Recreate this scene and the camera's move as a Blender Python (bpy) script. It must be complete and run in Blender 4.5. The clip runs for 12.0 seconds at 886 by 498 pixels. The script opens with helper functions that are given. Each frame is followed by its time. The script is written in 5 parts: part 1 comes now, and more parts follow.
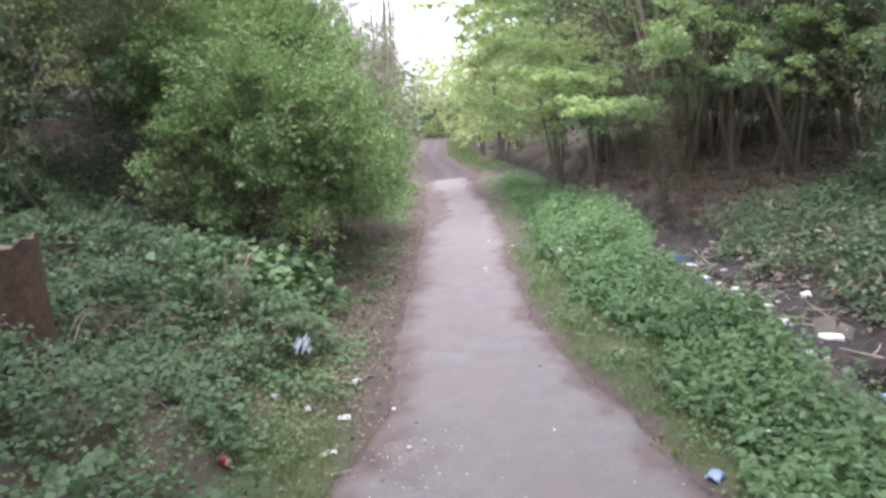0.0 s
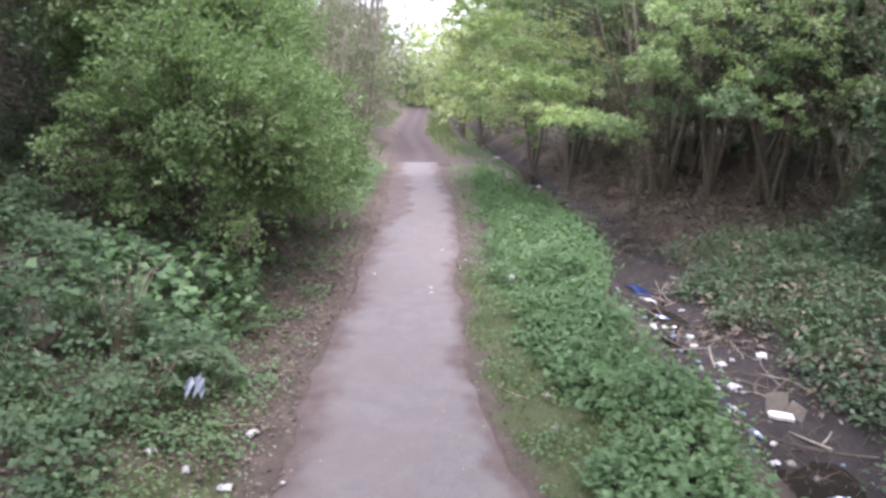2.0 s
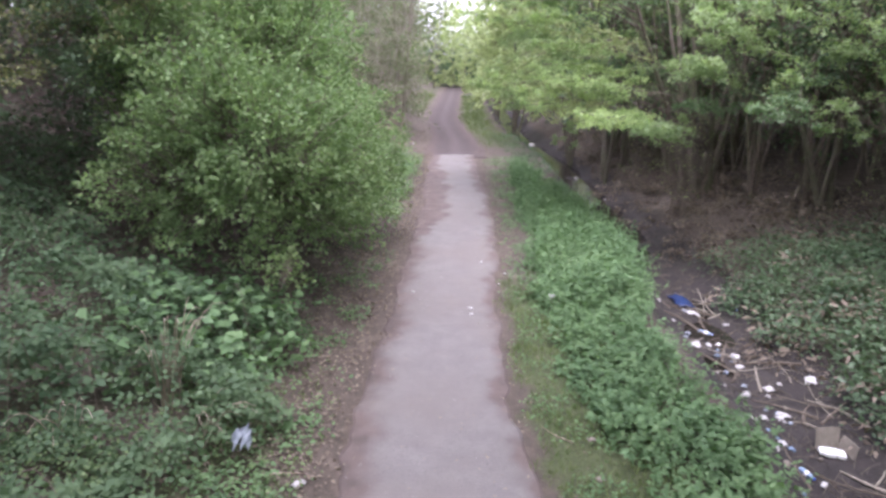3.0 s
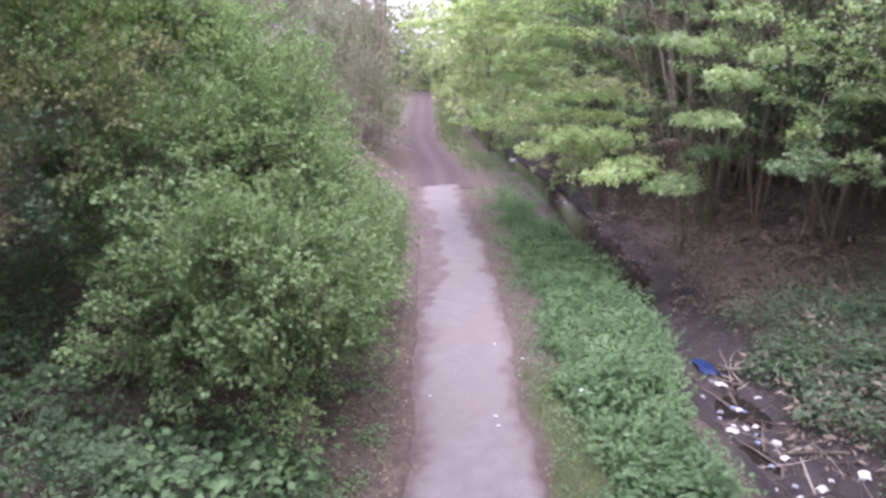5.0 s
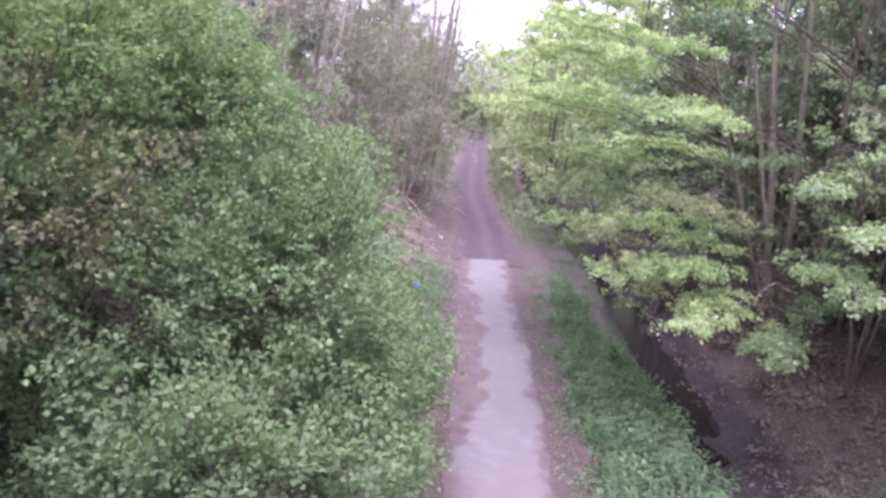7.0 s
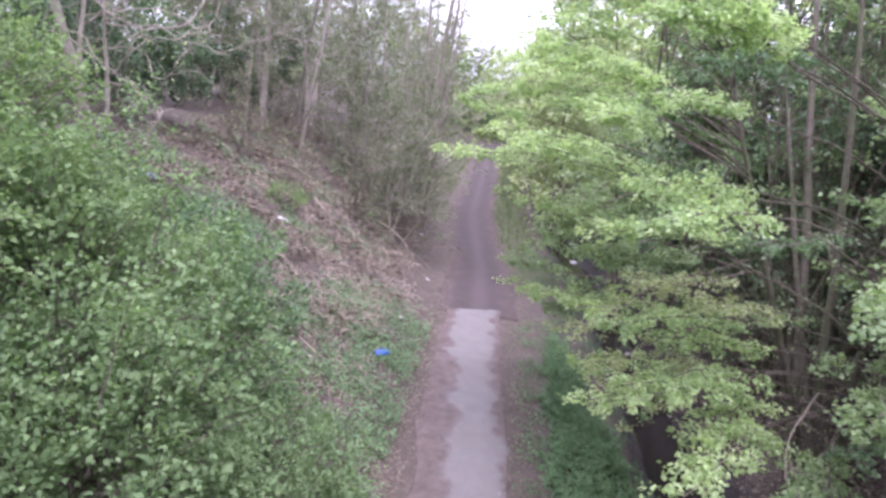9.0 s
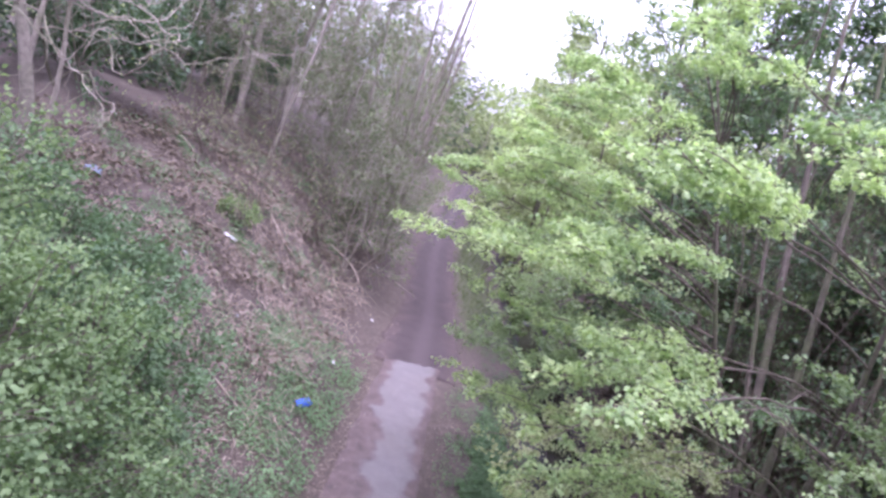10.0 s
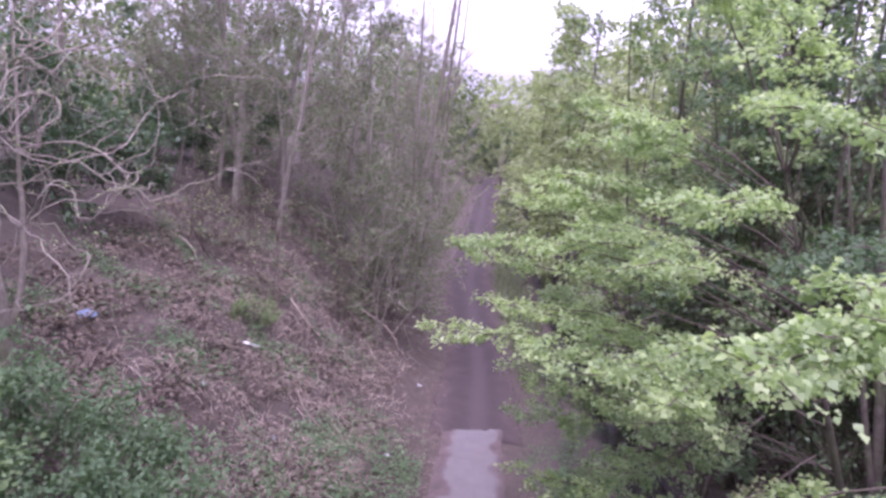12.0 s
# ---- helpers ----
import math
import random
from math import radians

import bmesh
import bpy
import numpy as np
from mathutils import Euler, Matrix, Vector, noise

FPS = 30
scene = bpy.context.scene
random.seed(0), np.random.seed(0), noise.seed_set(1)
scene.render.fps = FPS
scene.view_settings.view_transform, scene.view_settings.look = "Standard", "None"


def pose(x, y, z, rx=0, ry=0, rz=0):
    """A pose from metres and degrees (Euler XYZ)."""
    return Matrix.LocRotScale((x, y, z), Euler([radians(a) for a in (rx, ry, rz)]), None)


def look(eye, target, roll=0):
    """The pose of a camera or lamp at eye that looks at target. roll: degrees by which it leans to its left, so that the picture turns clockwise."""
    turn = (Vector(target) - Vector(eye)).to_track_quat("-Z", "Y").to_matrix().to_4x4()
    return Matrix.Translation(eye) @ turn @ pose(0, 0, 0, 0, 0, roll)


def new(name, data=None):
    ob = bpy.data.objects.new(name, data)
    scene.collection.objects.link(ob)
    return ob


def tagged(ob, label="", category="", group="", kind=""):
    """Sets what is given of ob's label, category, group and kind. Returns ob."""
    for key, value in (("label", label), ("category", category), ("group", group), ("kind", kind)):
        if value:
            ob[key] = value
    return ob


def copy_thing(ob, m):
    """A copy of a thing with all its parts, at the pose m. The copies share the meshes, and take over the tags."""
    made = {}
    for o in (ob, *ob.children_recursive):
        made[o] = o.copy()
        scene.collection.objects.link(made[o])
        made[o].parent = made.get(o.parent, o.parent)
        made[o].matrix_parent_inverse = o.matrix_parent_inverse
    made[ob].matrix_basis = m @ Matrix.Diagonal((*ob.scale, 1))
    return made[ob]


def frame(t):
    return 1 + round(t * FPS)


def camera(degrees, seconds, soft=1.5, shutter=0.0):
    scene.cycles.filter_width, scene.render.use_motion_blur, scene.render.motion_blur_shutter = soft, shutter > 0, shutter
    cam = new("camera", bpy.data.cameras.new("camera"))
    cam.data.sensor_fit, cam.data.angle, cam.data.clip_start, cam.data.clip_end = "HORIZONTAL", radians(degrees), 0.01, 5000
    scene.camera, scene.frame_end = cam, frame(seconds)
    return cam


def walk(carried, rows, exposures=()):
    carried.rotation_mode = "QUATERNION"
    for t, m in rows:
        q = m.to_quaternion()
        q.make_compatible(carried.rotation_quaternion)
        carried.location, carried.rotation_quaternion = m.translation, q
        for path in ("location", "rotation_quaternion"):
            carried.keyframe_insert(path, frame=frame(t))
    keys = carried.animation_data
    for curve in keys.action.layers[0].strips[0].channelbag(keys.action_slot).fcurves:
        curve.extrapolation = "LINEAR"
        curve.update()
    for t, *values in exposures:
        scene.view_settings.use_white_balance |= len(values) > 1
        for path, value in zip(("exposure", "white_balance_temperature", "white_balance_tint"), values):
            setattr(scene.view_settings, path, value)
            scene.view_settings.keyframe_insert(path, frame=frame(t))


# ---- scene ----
cam = camera(65.4, 12.0, soft=2.9)
PATH = [
    (0, (0.099, 1.325, 2.309), (0.068, 3.289, 1.931), -4.1),
    (0.5, (0.24, 1.629, 2.253), (0.226, 3.583, 1.829), 1.5),
    (1, (0.422, 1.867, 2.508), (0.393, 3.798, 1.99), 1.4),
    (1.5, (0.632, 1.862, 2.538), (0.733, 3.815, 2.122), 10.9),
    (2, (0.445, 2.192, 2.816), (0.497, 4.135, 2.346), 3.1),
    (2.5, (0.409, 2.288, 3.1), (0.37, 4.235, 2.645), 3.7),
    (3, (0.326, 2.419, 3.386), (0.286, 4.344, 2.843), 2.3),
    (3.5, (0.32, 2.698, 3.608), (0.318, 4.621, 3.055), 1.9),
    (3.7, (0.372, 2.836, 3.747), (0.372, 4.764, 3.214), 1.6),
    (5.3, (-0.452, 3.911, 4.725), (-0.411, 5.829, 4.157), -0.6),
    (5.5, (-0.565, 4.194, 4.84), (-0.523, 6.113, 4.278), 1.1),
    (6, (-0.706, 4.75, 5.105), (-0.701, 6.675, 4.563), 5.2),
    (6.5, (-0.724, 5.282, 5.375), (-0.766, 7.223, 4.892), 5.5),
    (6.7, (-0.719, 5.508, 5.395), (-0.764, 7.45, 4.922), 6.2),
    (8.3, (0.304, 7.472, 5.762), (0.202, 9.362, 5.118), 8.5),
    (8.5, (0.285, 7.844, 5.84), (0.157, 9.765, 5.299), 7.9),
    (9, (0.206, 8.602, 6.219), (0.077, 10.534, 5.721), 7.0),
    (9.5, (0.155, 9.203, 6.597), (0.06, 11.141, 6.115), 5.9),
    (10, (0.17, 9.614, 6.971), (0.132, 11.566, 6.536), 18.8),
    (10.5, (0.067, 10.305, 7.003), (-0.056, 12.243, 6.524), 6.4),
    (11, (-0.002, 10.704, 7.363), (-0.12, 12.622, 6.811), 7.1),
    (11.5, (-0.088, 11.098, 7.854), (-0.217, 13.021, 7.323), 6.1),
    (12, (-0.168, 11.366, 8.003), (-0.291, 13.307, 7.538), 6.4),
]
EXPOSURES = [(0, 2.05, 5900, 27), (2.5, 1.92, 5850, 31), (3.7, 1.9, 5850, 31), (5.5, 1.97, 5700, 47), (6.7, 1.97, 5600, 54), (9, 1.74, 5600, 39), (10.5, 1.66, 5400, 50), (11, 1.66, 5450, 46), (11.5, 1.68, 5450, 44), (12, 1.22, 5550, 58)]
walk(cam, [(t, look(eye, target, roll)) for t, eye, target, roll in PATH], EXPOSURES)

# ---- sky and light: a bright overcast spring day ----
world = bpy.data.worlds.new("overcast_sky")
scene.world = world
world.use_nodes = True
wn = world.node_tree
wn.nodes.clear()
sky = wn.nodes.new("ShaderNodeTexSky")
sky.sky_type = "NISHITA"
sky.sun_disc = False
sky.sun_elevation, sky.sun_rotation = radians(74), radians(215)
sky.dust_density, sky.air_density = 4.0, 1.0
grey = wn.nodes.new("ShaderNodeHueSaturation")
grey.inputs["Saturation"].default_value = 0.22
bgd = wn.nodes.new("ShaderNodeBackground")
bgd.inputs["Strength"].default_value = 0.15
out = wn.nodes.new("ShaderNodeOutputWorld")
wn.links.new(sky.outputs[0], grey.inputs["Color"])
cloud = wn.nodes.new("ShaderNodeMixRGB")
cloud.blend_type = "ADD"
cloud.inputs[0].default_value = 1.0
cloud.inputs[2].default_value = (2.1, 2.11, 2.13, 1)
wn.links.new(grey.outputs[0], cloud.inputs[1])
wn.links.new(cloud.outputs[0], bgd.inputs["Color"])
wn.links.new(bgd.outputs[0], out.inputs["Surface"])

sun = new("sun", bpy.data.lights.new("sun", "SUN"))
sun.data.energy, sun.data.angle, sun.data.color = 1.15, radians(28), (1.0, 0.97, 0.92)
sun.matrix_basis = look((5.0, -7.0, 30), (0, 0, 0))

# ---- numbers of the plan ----
PAVED_END = 26.75


def smooth(a, b, v):
    s = np.clip((np.asarray(v, float) - a) / (b - a), 0, 1)
    return s * s * (3 - 2 * s)


def wave(x, y, scale, seed=0.0):
    """A cheap, smooth, uneven field between about -1 and 1."""
    x, y = np.asarray(x, float) / scale, np.asarray(y, float) / scale
    return (np.sin(1.7 * x + 2.3 * y + seed) + np.sin(2.9 * x - 1.3 * y + 1.7 * seed + 1) + np.sin(-0.7 * x + 3.1 * y + 2.3 * seed + 2)
            + 0.6 * np.sin(5.3 * x + 4.1 * y + seed) + 0.6 * np.sin(-6.1 * x + 3.7 * y + 3 * seed)) / 3.2


def lane(y):
    """The middle line of the path."""
    return 0.2 - 1.1 * smooth(25, 42, y)


def ground_z(x, y):
    x, y = np.asarray(x, float), np.asarray(y, float)
    u = x - lane(y)
    v = u + 0.13 * wave(x * 0.3, y, 1.25, 3) + 0.04 * wave(x, y, 0.45, 6)
    steep = 0.42 + 0.58 * smooth(9, 19, y)
    left = 2.3 * smooth(1.5, 6.3, -u) + 1.5 * smooth(4, 11, -u)
    left = left * steep + 0.25 * smooth(1.2, 2.2, -u)
    depth = 0.60 + 0.14 * smooth(14.5, 18, y) + 0.035 * wave(x, y, 0.55, 4) + 0.03 * wave(x, y, 1.7, 8)
    ditch = -depth * smooth(2.9, 3.75, v) + (depth + 0.1) * smooth(4.25, 6.3, v) + 1.1 * smooth(5.5, 11, u) + 0.5 * smooth(11, 25, u)
    rough = (0.06 * wave(x, y, 1.1, 1) + 0.10 * wave(x, y, 3.7, 2)) * smooth(1.3, 3.0, np.abs(u))
    return left + ditch + rough - 0.012 * smooth(0.7, 1.4, np.abs(u))


# ---- materials ----
def nodes_of(name):
    m = bpy.data.materials.new(name)
    m.use_nodes = True
    t = m.node_tree
    return m, t, t.nodes["Principled BSDF"]


def node(t, kind, **values):
    n = t.nodes.new(kind)
    for key, value in values.items():
        n.inputs[key].default_value = value
    return n


def noise_of(t, scale, detail=4.0, rough=0.6):
    co = t.nodes.new("ShaderNodeTexCoord")
    n = node(t, "ShaderNodeTexNoise", Scale=scale, Detail=detail, Roughness=rough)
    t.links.new(co.outputs["Object"], n.inputs["Vector"])
    return n.outputs["Fac"]


def ramp(t, fac, stops):
    r = t.nodes.new("ShaderNodeValToRGB")
    while len(r.color_ramp.elements) < len(stops):
        r.color_ramp.elements.new(0.5)
    for e, (at, colour) in zip(r.color_ramp.elements, stops):
        e.position, e.color = at, (*colour, 1)
    t.links.new(fac, r.inputs["Fac"])
    return r.outputs["Color"]


def mix(t, fac, a, b, blend="MIX"):
    m = t.nodes.new("ShaderNodeMix")
    m.data_type, m.blend_type = "RGBA", blend
    for socket, value in ((m.inputs[0], fac), (m.inputs[6], a), (m.inputs[7], b)):
        if isinstance(value, bpy.types.NodeSocket):
            t.links.new(value, socket)
        else:
            socket.default_value = value if isinstance(value, float) else (*value, 1)
    return m.outputs[2]


def bump(t, bsdf, height, strength, distance):
    b = node(t, "ShaderNodeBump", Strength=strength, Distance=distance)
    t.links.new(height, b.inputs["Height"])
    t.links.new(b.outputs[0], bsdf.inputs["Normal"])


def leaf_material(name, dark, mid, light, through_light=0.35, rough=0.5, patch=0.7, gloss=0.35):
    m, t, p = nodes_of(name)
    island = t.nodes.new("ShaderNodeNewGeometry").outputs["Random Per Island"]
    own = ramp(t, island, [(0.0, dark), (0.55, mid), (1.0, light)])
    patches = ramp(t, noise_of(t, patch, 3), [(0.32, tuple(c * 0.72 for c in mid)), (0.7, light)])
    sprigs = ramp(t, noise_of(t, patch * 6, 2), [(0.3, dark), (0.5, mid), (0.7, light)])
    colour = mix(t, 0.45, mix(t, 0.4, own, sprigs), patches)
    t.links.new(colour, p.inputs["Base Color"])
    p.inputs["Roughness"].default_value = rough
    p.inputs["Specular IOR Level"].default_value = gloss
    glow = t.nodes.new("ShaderNodeBsdfTranslucent")
    t.links.new(mix(t, 1.0, colour, (1.25, 1.4, 0.85), "MULTIPLY"), glow.inputs["Color"])
    both = t.nodes.new("ShaderNodeMixShader")
    both.inputs[0].default_value = through_light
    t.links.new(p.outputs[0], both.inputs[1])
    t.links.new(glow.outputs[0], both.inputs[2])
    t.links.new(both.outputs[0], t.nodes["Material Output"].inputs["Surface"])
    return m


def bark_material(name, dark, light, scale=9.0, moss=0.0):
    m, t, p = nodes_of(name)
    fine = noise_of(t, scale, 6, 0.7)
    colour = ramp(t, fine, [(0.3, dark), (0.7, light)])
    if moss:
        colour = mix(t, ramp(t, noise_of(t, 1.3, 3), [(0.5 - 0.2 * moss, (0, 0, 0)), (0.75, (0.8, 0.8, 0.8))]), colour, (0.10, 0.13, 0.045))
    t.links.new(colour, p.inputs["Base Color"])
    p.inputs["Roughness"].default_value = 0.9
    bump(t, p, noise_of(t, scale * 3, 5), 0.5, 0.02)
    return m


def plain(name, colour, rough=0.6, vary=0.25, scale=14.0, metal=0.0):
    m, t, p = nodes_of(name)
    t.links.new(ramp(t, noise_of(t, scale, 4), [(0.25, tuple(c * (1 - vary) for c in colour)), (0.75, colour)]), p.inputs["Base Color"])
    p.inputs["Roughness"].default_value = rough
    p.inputs["Metallic"].default_value = metal
    bump(t, p, noise_of(t, scale * 4, 3), 0.25, 0.004)
    return m


HAWTHORN = leaf_material("hawthorn_leaf", (0.08, 0.135, 0.062), (0.15, 0.23, 0.105), (0.25, 0.335, 0.155), 0.36, 0.7, 0.9, 0.12)
# yellower fresh growth, also lightened to paint light onto the big bush's top
FRESHLIT = leaf_material("fresh_lit_hawthorn_leaf", (0.09, 0.148, 0.064), (0.178, 0.262, 0.115), (0.285, 0.375, 0.17), 0.42, 0.7, 0.9, 0.12)
YOUNG = leaf_material("young_hedge_leaf", (0.06, 0.07, 0.035), (0.135, 0.155, 0.075), (0.26, 0.27, 0.13), 0.3, 0.7, 0.7, 0.15)
MAPLE = leaf_material("maple_leaf", (0.105, 0.18, 0.08), (0.285, 0.40, 0.178), (0.57, 0.66, 0.33), 0.47)
# mid-green of hazel and coppice; on the maples it stands in for shade
MIDSHADE = leaf_material("midgreen_and_shade_leaf", (0.085, 0.145, 0.068), (0.185, 0.27, 0.125), (0.34, 0.42, 0.205), 0.44)
# green of ivy and thickets; also paints shade in hollow and deep wood
IVYSHADE = leaf_material("dark_thicket_and_shade_leaf", (0.03, 0.06, 0.032), (0.065, 0.112, 0.058), (0.125, 0.185, 0.095), 0.3)
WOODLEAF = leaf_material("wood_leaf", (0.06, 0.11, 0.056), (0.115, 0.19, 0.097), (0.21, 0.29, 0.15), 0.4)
BANKLEAF = leaf_material("bank_hawthorn_leaf", (0.045, 0.088, 0.045), (0.09, 0.158, 0.078), (0.175, 0.255, 0.125), 0.3, 0.65, 0.7, 0.2)
PALELEAF = leaf_material("pale_shrub_leaf", (0.15, 0.19, 0.085), (0.27, 0.32, 0.15), (0.44, 0.47, 0.25), 0.42)
FARLEAF = leaf_material("far_leaf", (0.17, 0.21, 0.11), (0.28, 0.34, 0.17), (0.42, 0.47, 0.25), 0.42, 0.7, 0.4)
BUDLEAF = leaf_material("budding_twig_leaf", (0.075, 0.10, 0.05), (0.13, 0.17, 0.085), (0.22, 0.265, 0.14), 0.3, 0.75, 0.4, 0.15)
NETTLE = leaf_material("nettle_leaf", (0.046, 0.10, 0.044), (0.098, 0.182, 0.08), (0.19, 0.285, 0.13), 0.3, 0.6, 1.1, 0.28)
BRAMBLE = leaf_material("bramble_leaf", (0.026, 0.055, 0.03), (0.06, 0.108, 0.055), (0.135, 0.195, 0.098), 0.25, 0.65, 0.9, 0.2)
FRESHWEED = leaf_material("fresh_weed_leaf", (0.05, 0.09, 0.038), (0.105, 0.165, 0.07), (0.20, 0.265, 0.12), 0.3, 0.65, 1.0, 0.2)
GRASS = leaf_material("grass_blade", (0.055, 0.10, 0.035), (0.10, 0.155, 0.055), (0.19, 0.215, 0.085), 0.28, 0.65, 1.2)
DEAD = leaf_material("dead_leaf", (0.07, 0.054, 0.041), (0.15, 0.121, 0.092), (0.31, 0.26, 0.20), 0.1, 0.8, 1.0, 0.2)
STRAW = leaf_material("dry_stalk", (0.20, 0.15, 0.11), (0.36, 0.29, 0.225), (0.56, 0.49, 0.40), 0.1, 0.8, 1.0, 0.2)
BARK = bark_material("grey_brown_bark", (0.068, 0.055, 0.043), (0.17, 0.142, 0.11), 9, 0.5)
PALEBARK = bark_material("pale_bark", (0.2, 0.17, 0.137), (0.38, 0.335, 0.275), 11, 0.25)
GREYBARK = bark_material("grey_lichened_bark", (0.17, 0.145, 0.115), (0.36, 0.315, 0.255), 11, 0.35)
HAZEL = bark_material("pale_brown_twigs", (0.19, 0.168, 0.13), (0.35, 0.315, 0.25), 12)
TWIG = bark_material("twig_bark", (0.075, 0.06, 0.043), (0.17, 0.14, 0.105), 12)
DRYWOOD = bark_material("dry_wood", (0.22, 0.175, 0.13), (0.50, 0.42, 0.33), 16)
BROWNBARK = bark_material("brown_pole_bark", (0.085, 0.066, 0.05), (0.20, 0.16, 0.122), 10, 0.3)
OLDWOOD = bark_material("old_rotten_wood", (0.03, 0.018, 0.012), (0.095, 0.058, 0.038), 14)


def ground_material():
    m, t, p = nodes_of("woodland_floor")
    fine, mid_n, big = noise_of(t, 26, 6, 0.7), noise_of(t, 5, 5), noise_of(t, 0.9, 4)
    soil = ramp(t, fine, [(0.28, (0.019, 0.0145, 0.0105)), (0.5, (0.052, 0.040, 0.030)), (0.74, (0.125, 0.098, 0.074))])
    litter = ramp(t, mid_n, [(0.3, (0.05, 0.039, 0.029)), (0.55, (0.10, 0.079, 0.060)), (0.75, (0.175, 0.142, 0.11))])
    soil = mix(t, big, soil, litter)
    green = ramp(t, fine, [(0.3, (0.03, 0.045, 0.016)), (0.7, (0.085, 0.10, 0.036))])
    for key, colour in (("turf", green), ("mud", ramp(t, mid_n, [(0.3, (0.013, 0.011, 0.010)), (0.7, (0.040, 0.032, 0.028))]))):
        a = t.nodes.new("ShaderNodeAttribute")
        a.attribute_name = key
        edge = t.nodes.new("ShaderNodeMath")
        edge.operation = "MULTIPLY_ADD"
        t.links.new(mid_n, edge.inputs[0])
        edge.inputs[1].default_value = 1.2
        edge.inputs[2].default_value = -1.1
        both = t.nodes.new("ShaderNodeMath")
        both.operation = "ADD"
        both.use_clamp = True
        t.links.new(edge.outputs[0], both.inputs[0])
        twice = t.nodes.new("ShaderNodeMath")
        twice.operation = "MULTIPLY"
        twice.inputs[1].default_value = 1.6
        t.links.new(a.outputs["Fac"], twice.inputs[0])
        t.links.new(twice.outputs[0], both.inputs[1])
        soil = mix(t, both.outputs[0], soil, colour)
    t.links.new(soil, p.inputs["Base Color"])
    p.inputs["Roughness"].default_value = 0.93
    bump(t, p, fine, 0.8, 0.03)
    return m


def tarmac_material():
    m, t, p = nodes_of("worn_tarmac")
    grit, blotch, big = noise_of(t, 95, 5, 0.75), noise_of(t, 3.2, 6, 0.65), noise_of(t, 0.55, 4)
    base = ramp(t, blotch, [(0.25, (0.124, 0.114, 0.106)), (0.5, (0.145, 0.133, 0.124)), (0.75, (0.168, 0.155, 0.145))])
    base = mix(t, ramp(t, grit, [(0.38, (0.55, 0.55, 0.55)), (0.72, (1.25, 1.25, 1.25))]), base, base, "MIX")
    specks = ramp(t, noise_of(t, 38, 3, 0.6), [(0.30, (0.5, 0.48, 0.46)), (0.40, (1, 1, 1)), (0.66, (1, 1, 1)), (0.74, (1.35, 1.35, 1.35))])
    base = mix(t, 0.8, base, mix(t, 1.0, base, specks, "MULTIPLY"))
    base = mix(t, 0.7, base, mix(t, 1.0, base, ramp(t, grit, [(0.35, (0.6, 0.6, 0.6)), (0.7, (1.3, 1.3, 1.3))]), "MULTIPLY"))
    dirt = ramp(t, big, [(0.42, (0, 0, 0)), (0.66, (0.75, 0.75, 0.75))])
    base = mix(t, dirt, base, (0.128, 0.112, 0.099))
    a = t.nodes.new("ShaderNodeAttribute")
    a.attribute_name = "soil"
    base = mix(t, a.outputs["Fac"], base, ramp(t, blotch, [(0.3, (0.052, 0.038, 0.032)), (0.7, (0.115, 0.085, 0.072))]))
    t.links.new(base, p.inputs["Base Color"])
    p.inputs["Roughness"].default_value = 0.88
    bump(t, p, grit, 0.6, 0.008)
    return m


def water_material():
    m, t, p = nodes_of("ditch_water")
    p.inputs["Base Color"].default_value = (0.018, 0.015, 0.013, 1)
    p.inputs["Roughness"].default_value = 0.12
    bump(t, p, noise_of(t, 6, 3), 0.25, 0.02)
    return m


# ---- mesh helpers ----
def mesh_of(name, verts, faces, material, smooth_faces=False):
    """A mesh from arrays: faces is a list of (n, k) index arrays."""
    me = bpy.data.meshes.new(name)
    verts = np.asarray(verts, np.float32)
    faces = [np.asarray(f, np.int32) for f in faces if len(f)]
    sizes = np.concatenate([np.full(len(f), f.shape[1], np.int32) for f in faces])
    loops = np.concatenate([f.ravel() for f in faces])
    me.vertices.add(len(verts))
    me.vertices.foreach_set("co", verts.ravel())
    me.loops.add(len(loops))
    me.loops.foreach_set("vertex_index", loops)
    me.polygons.add(len(sizes))
    me.polygons.foreach_set("loop_start", np.concatenate([[0], np.cumsum(sizes)[:-1]]).astype(np.int32))
    if smooth_faces:
        me.polygons.foreach_set("use_smooth", np.ones(len(sizes), bool))
    me.update(calc_edges=True)
    me.validate()
    me.materials.append(material)
    return me


def part(name, me, parent=None, label=""):
    ob = new(name, me)
    if parent is not None:
        ob.parent = parent
    return tagged(ob, label)


def unit(v):
    return v / np.maximum(np.linalg.norm(v, axis=-1, keepdims=True), 1e-9)


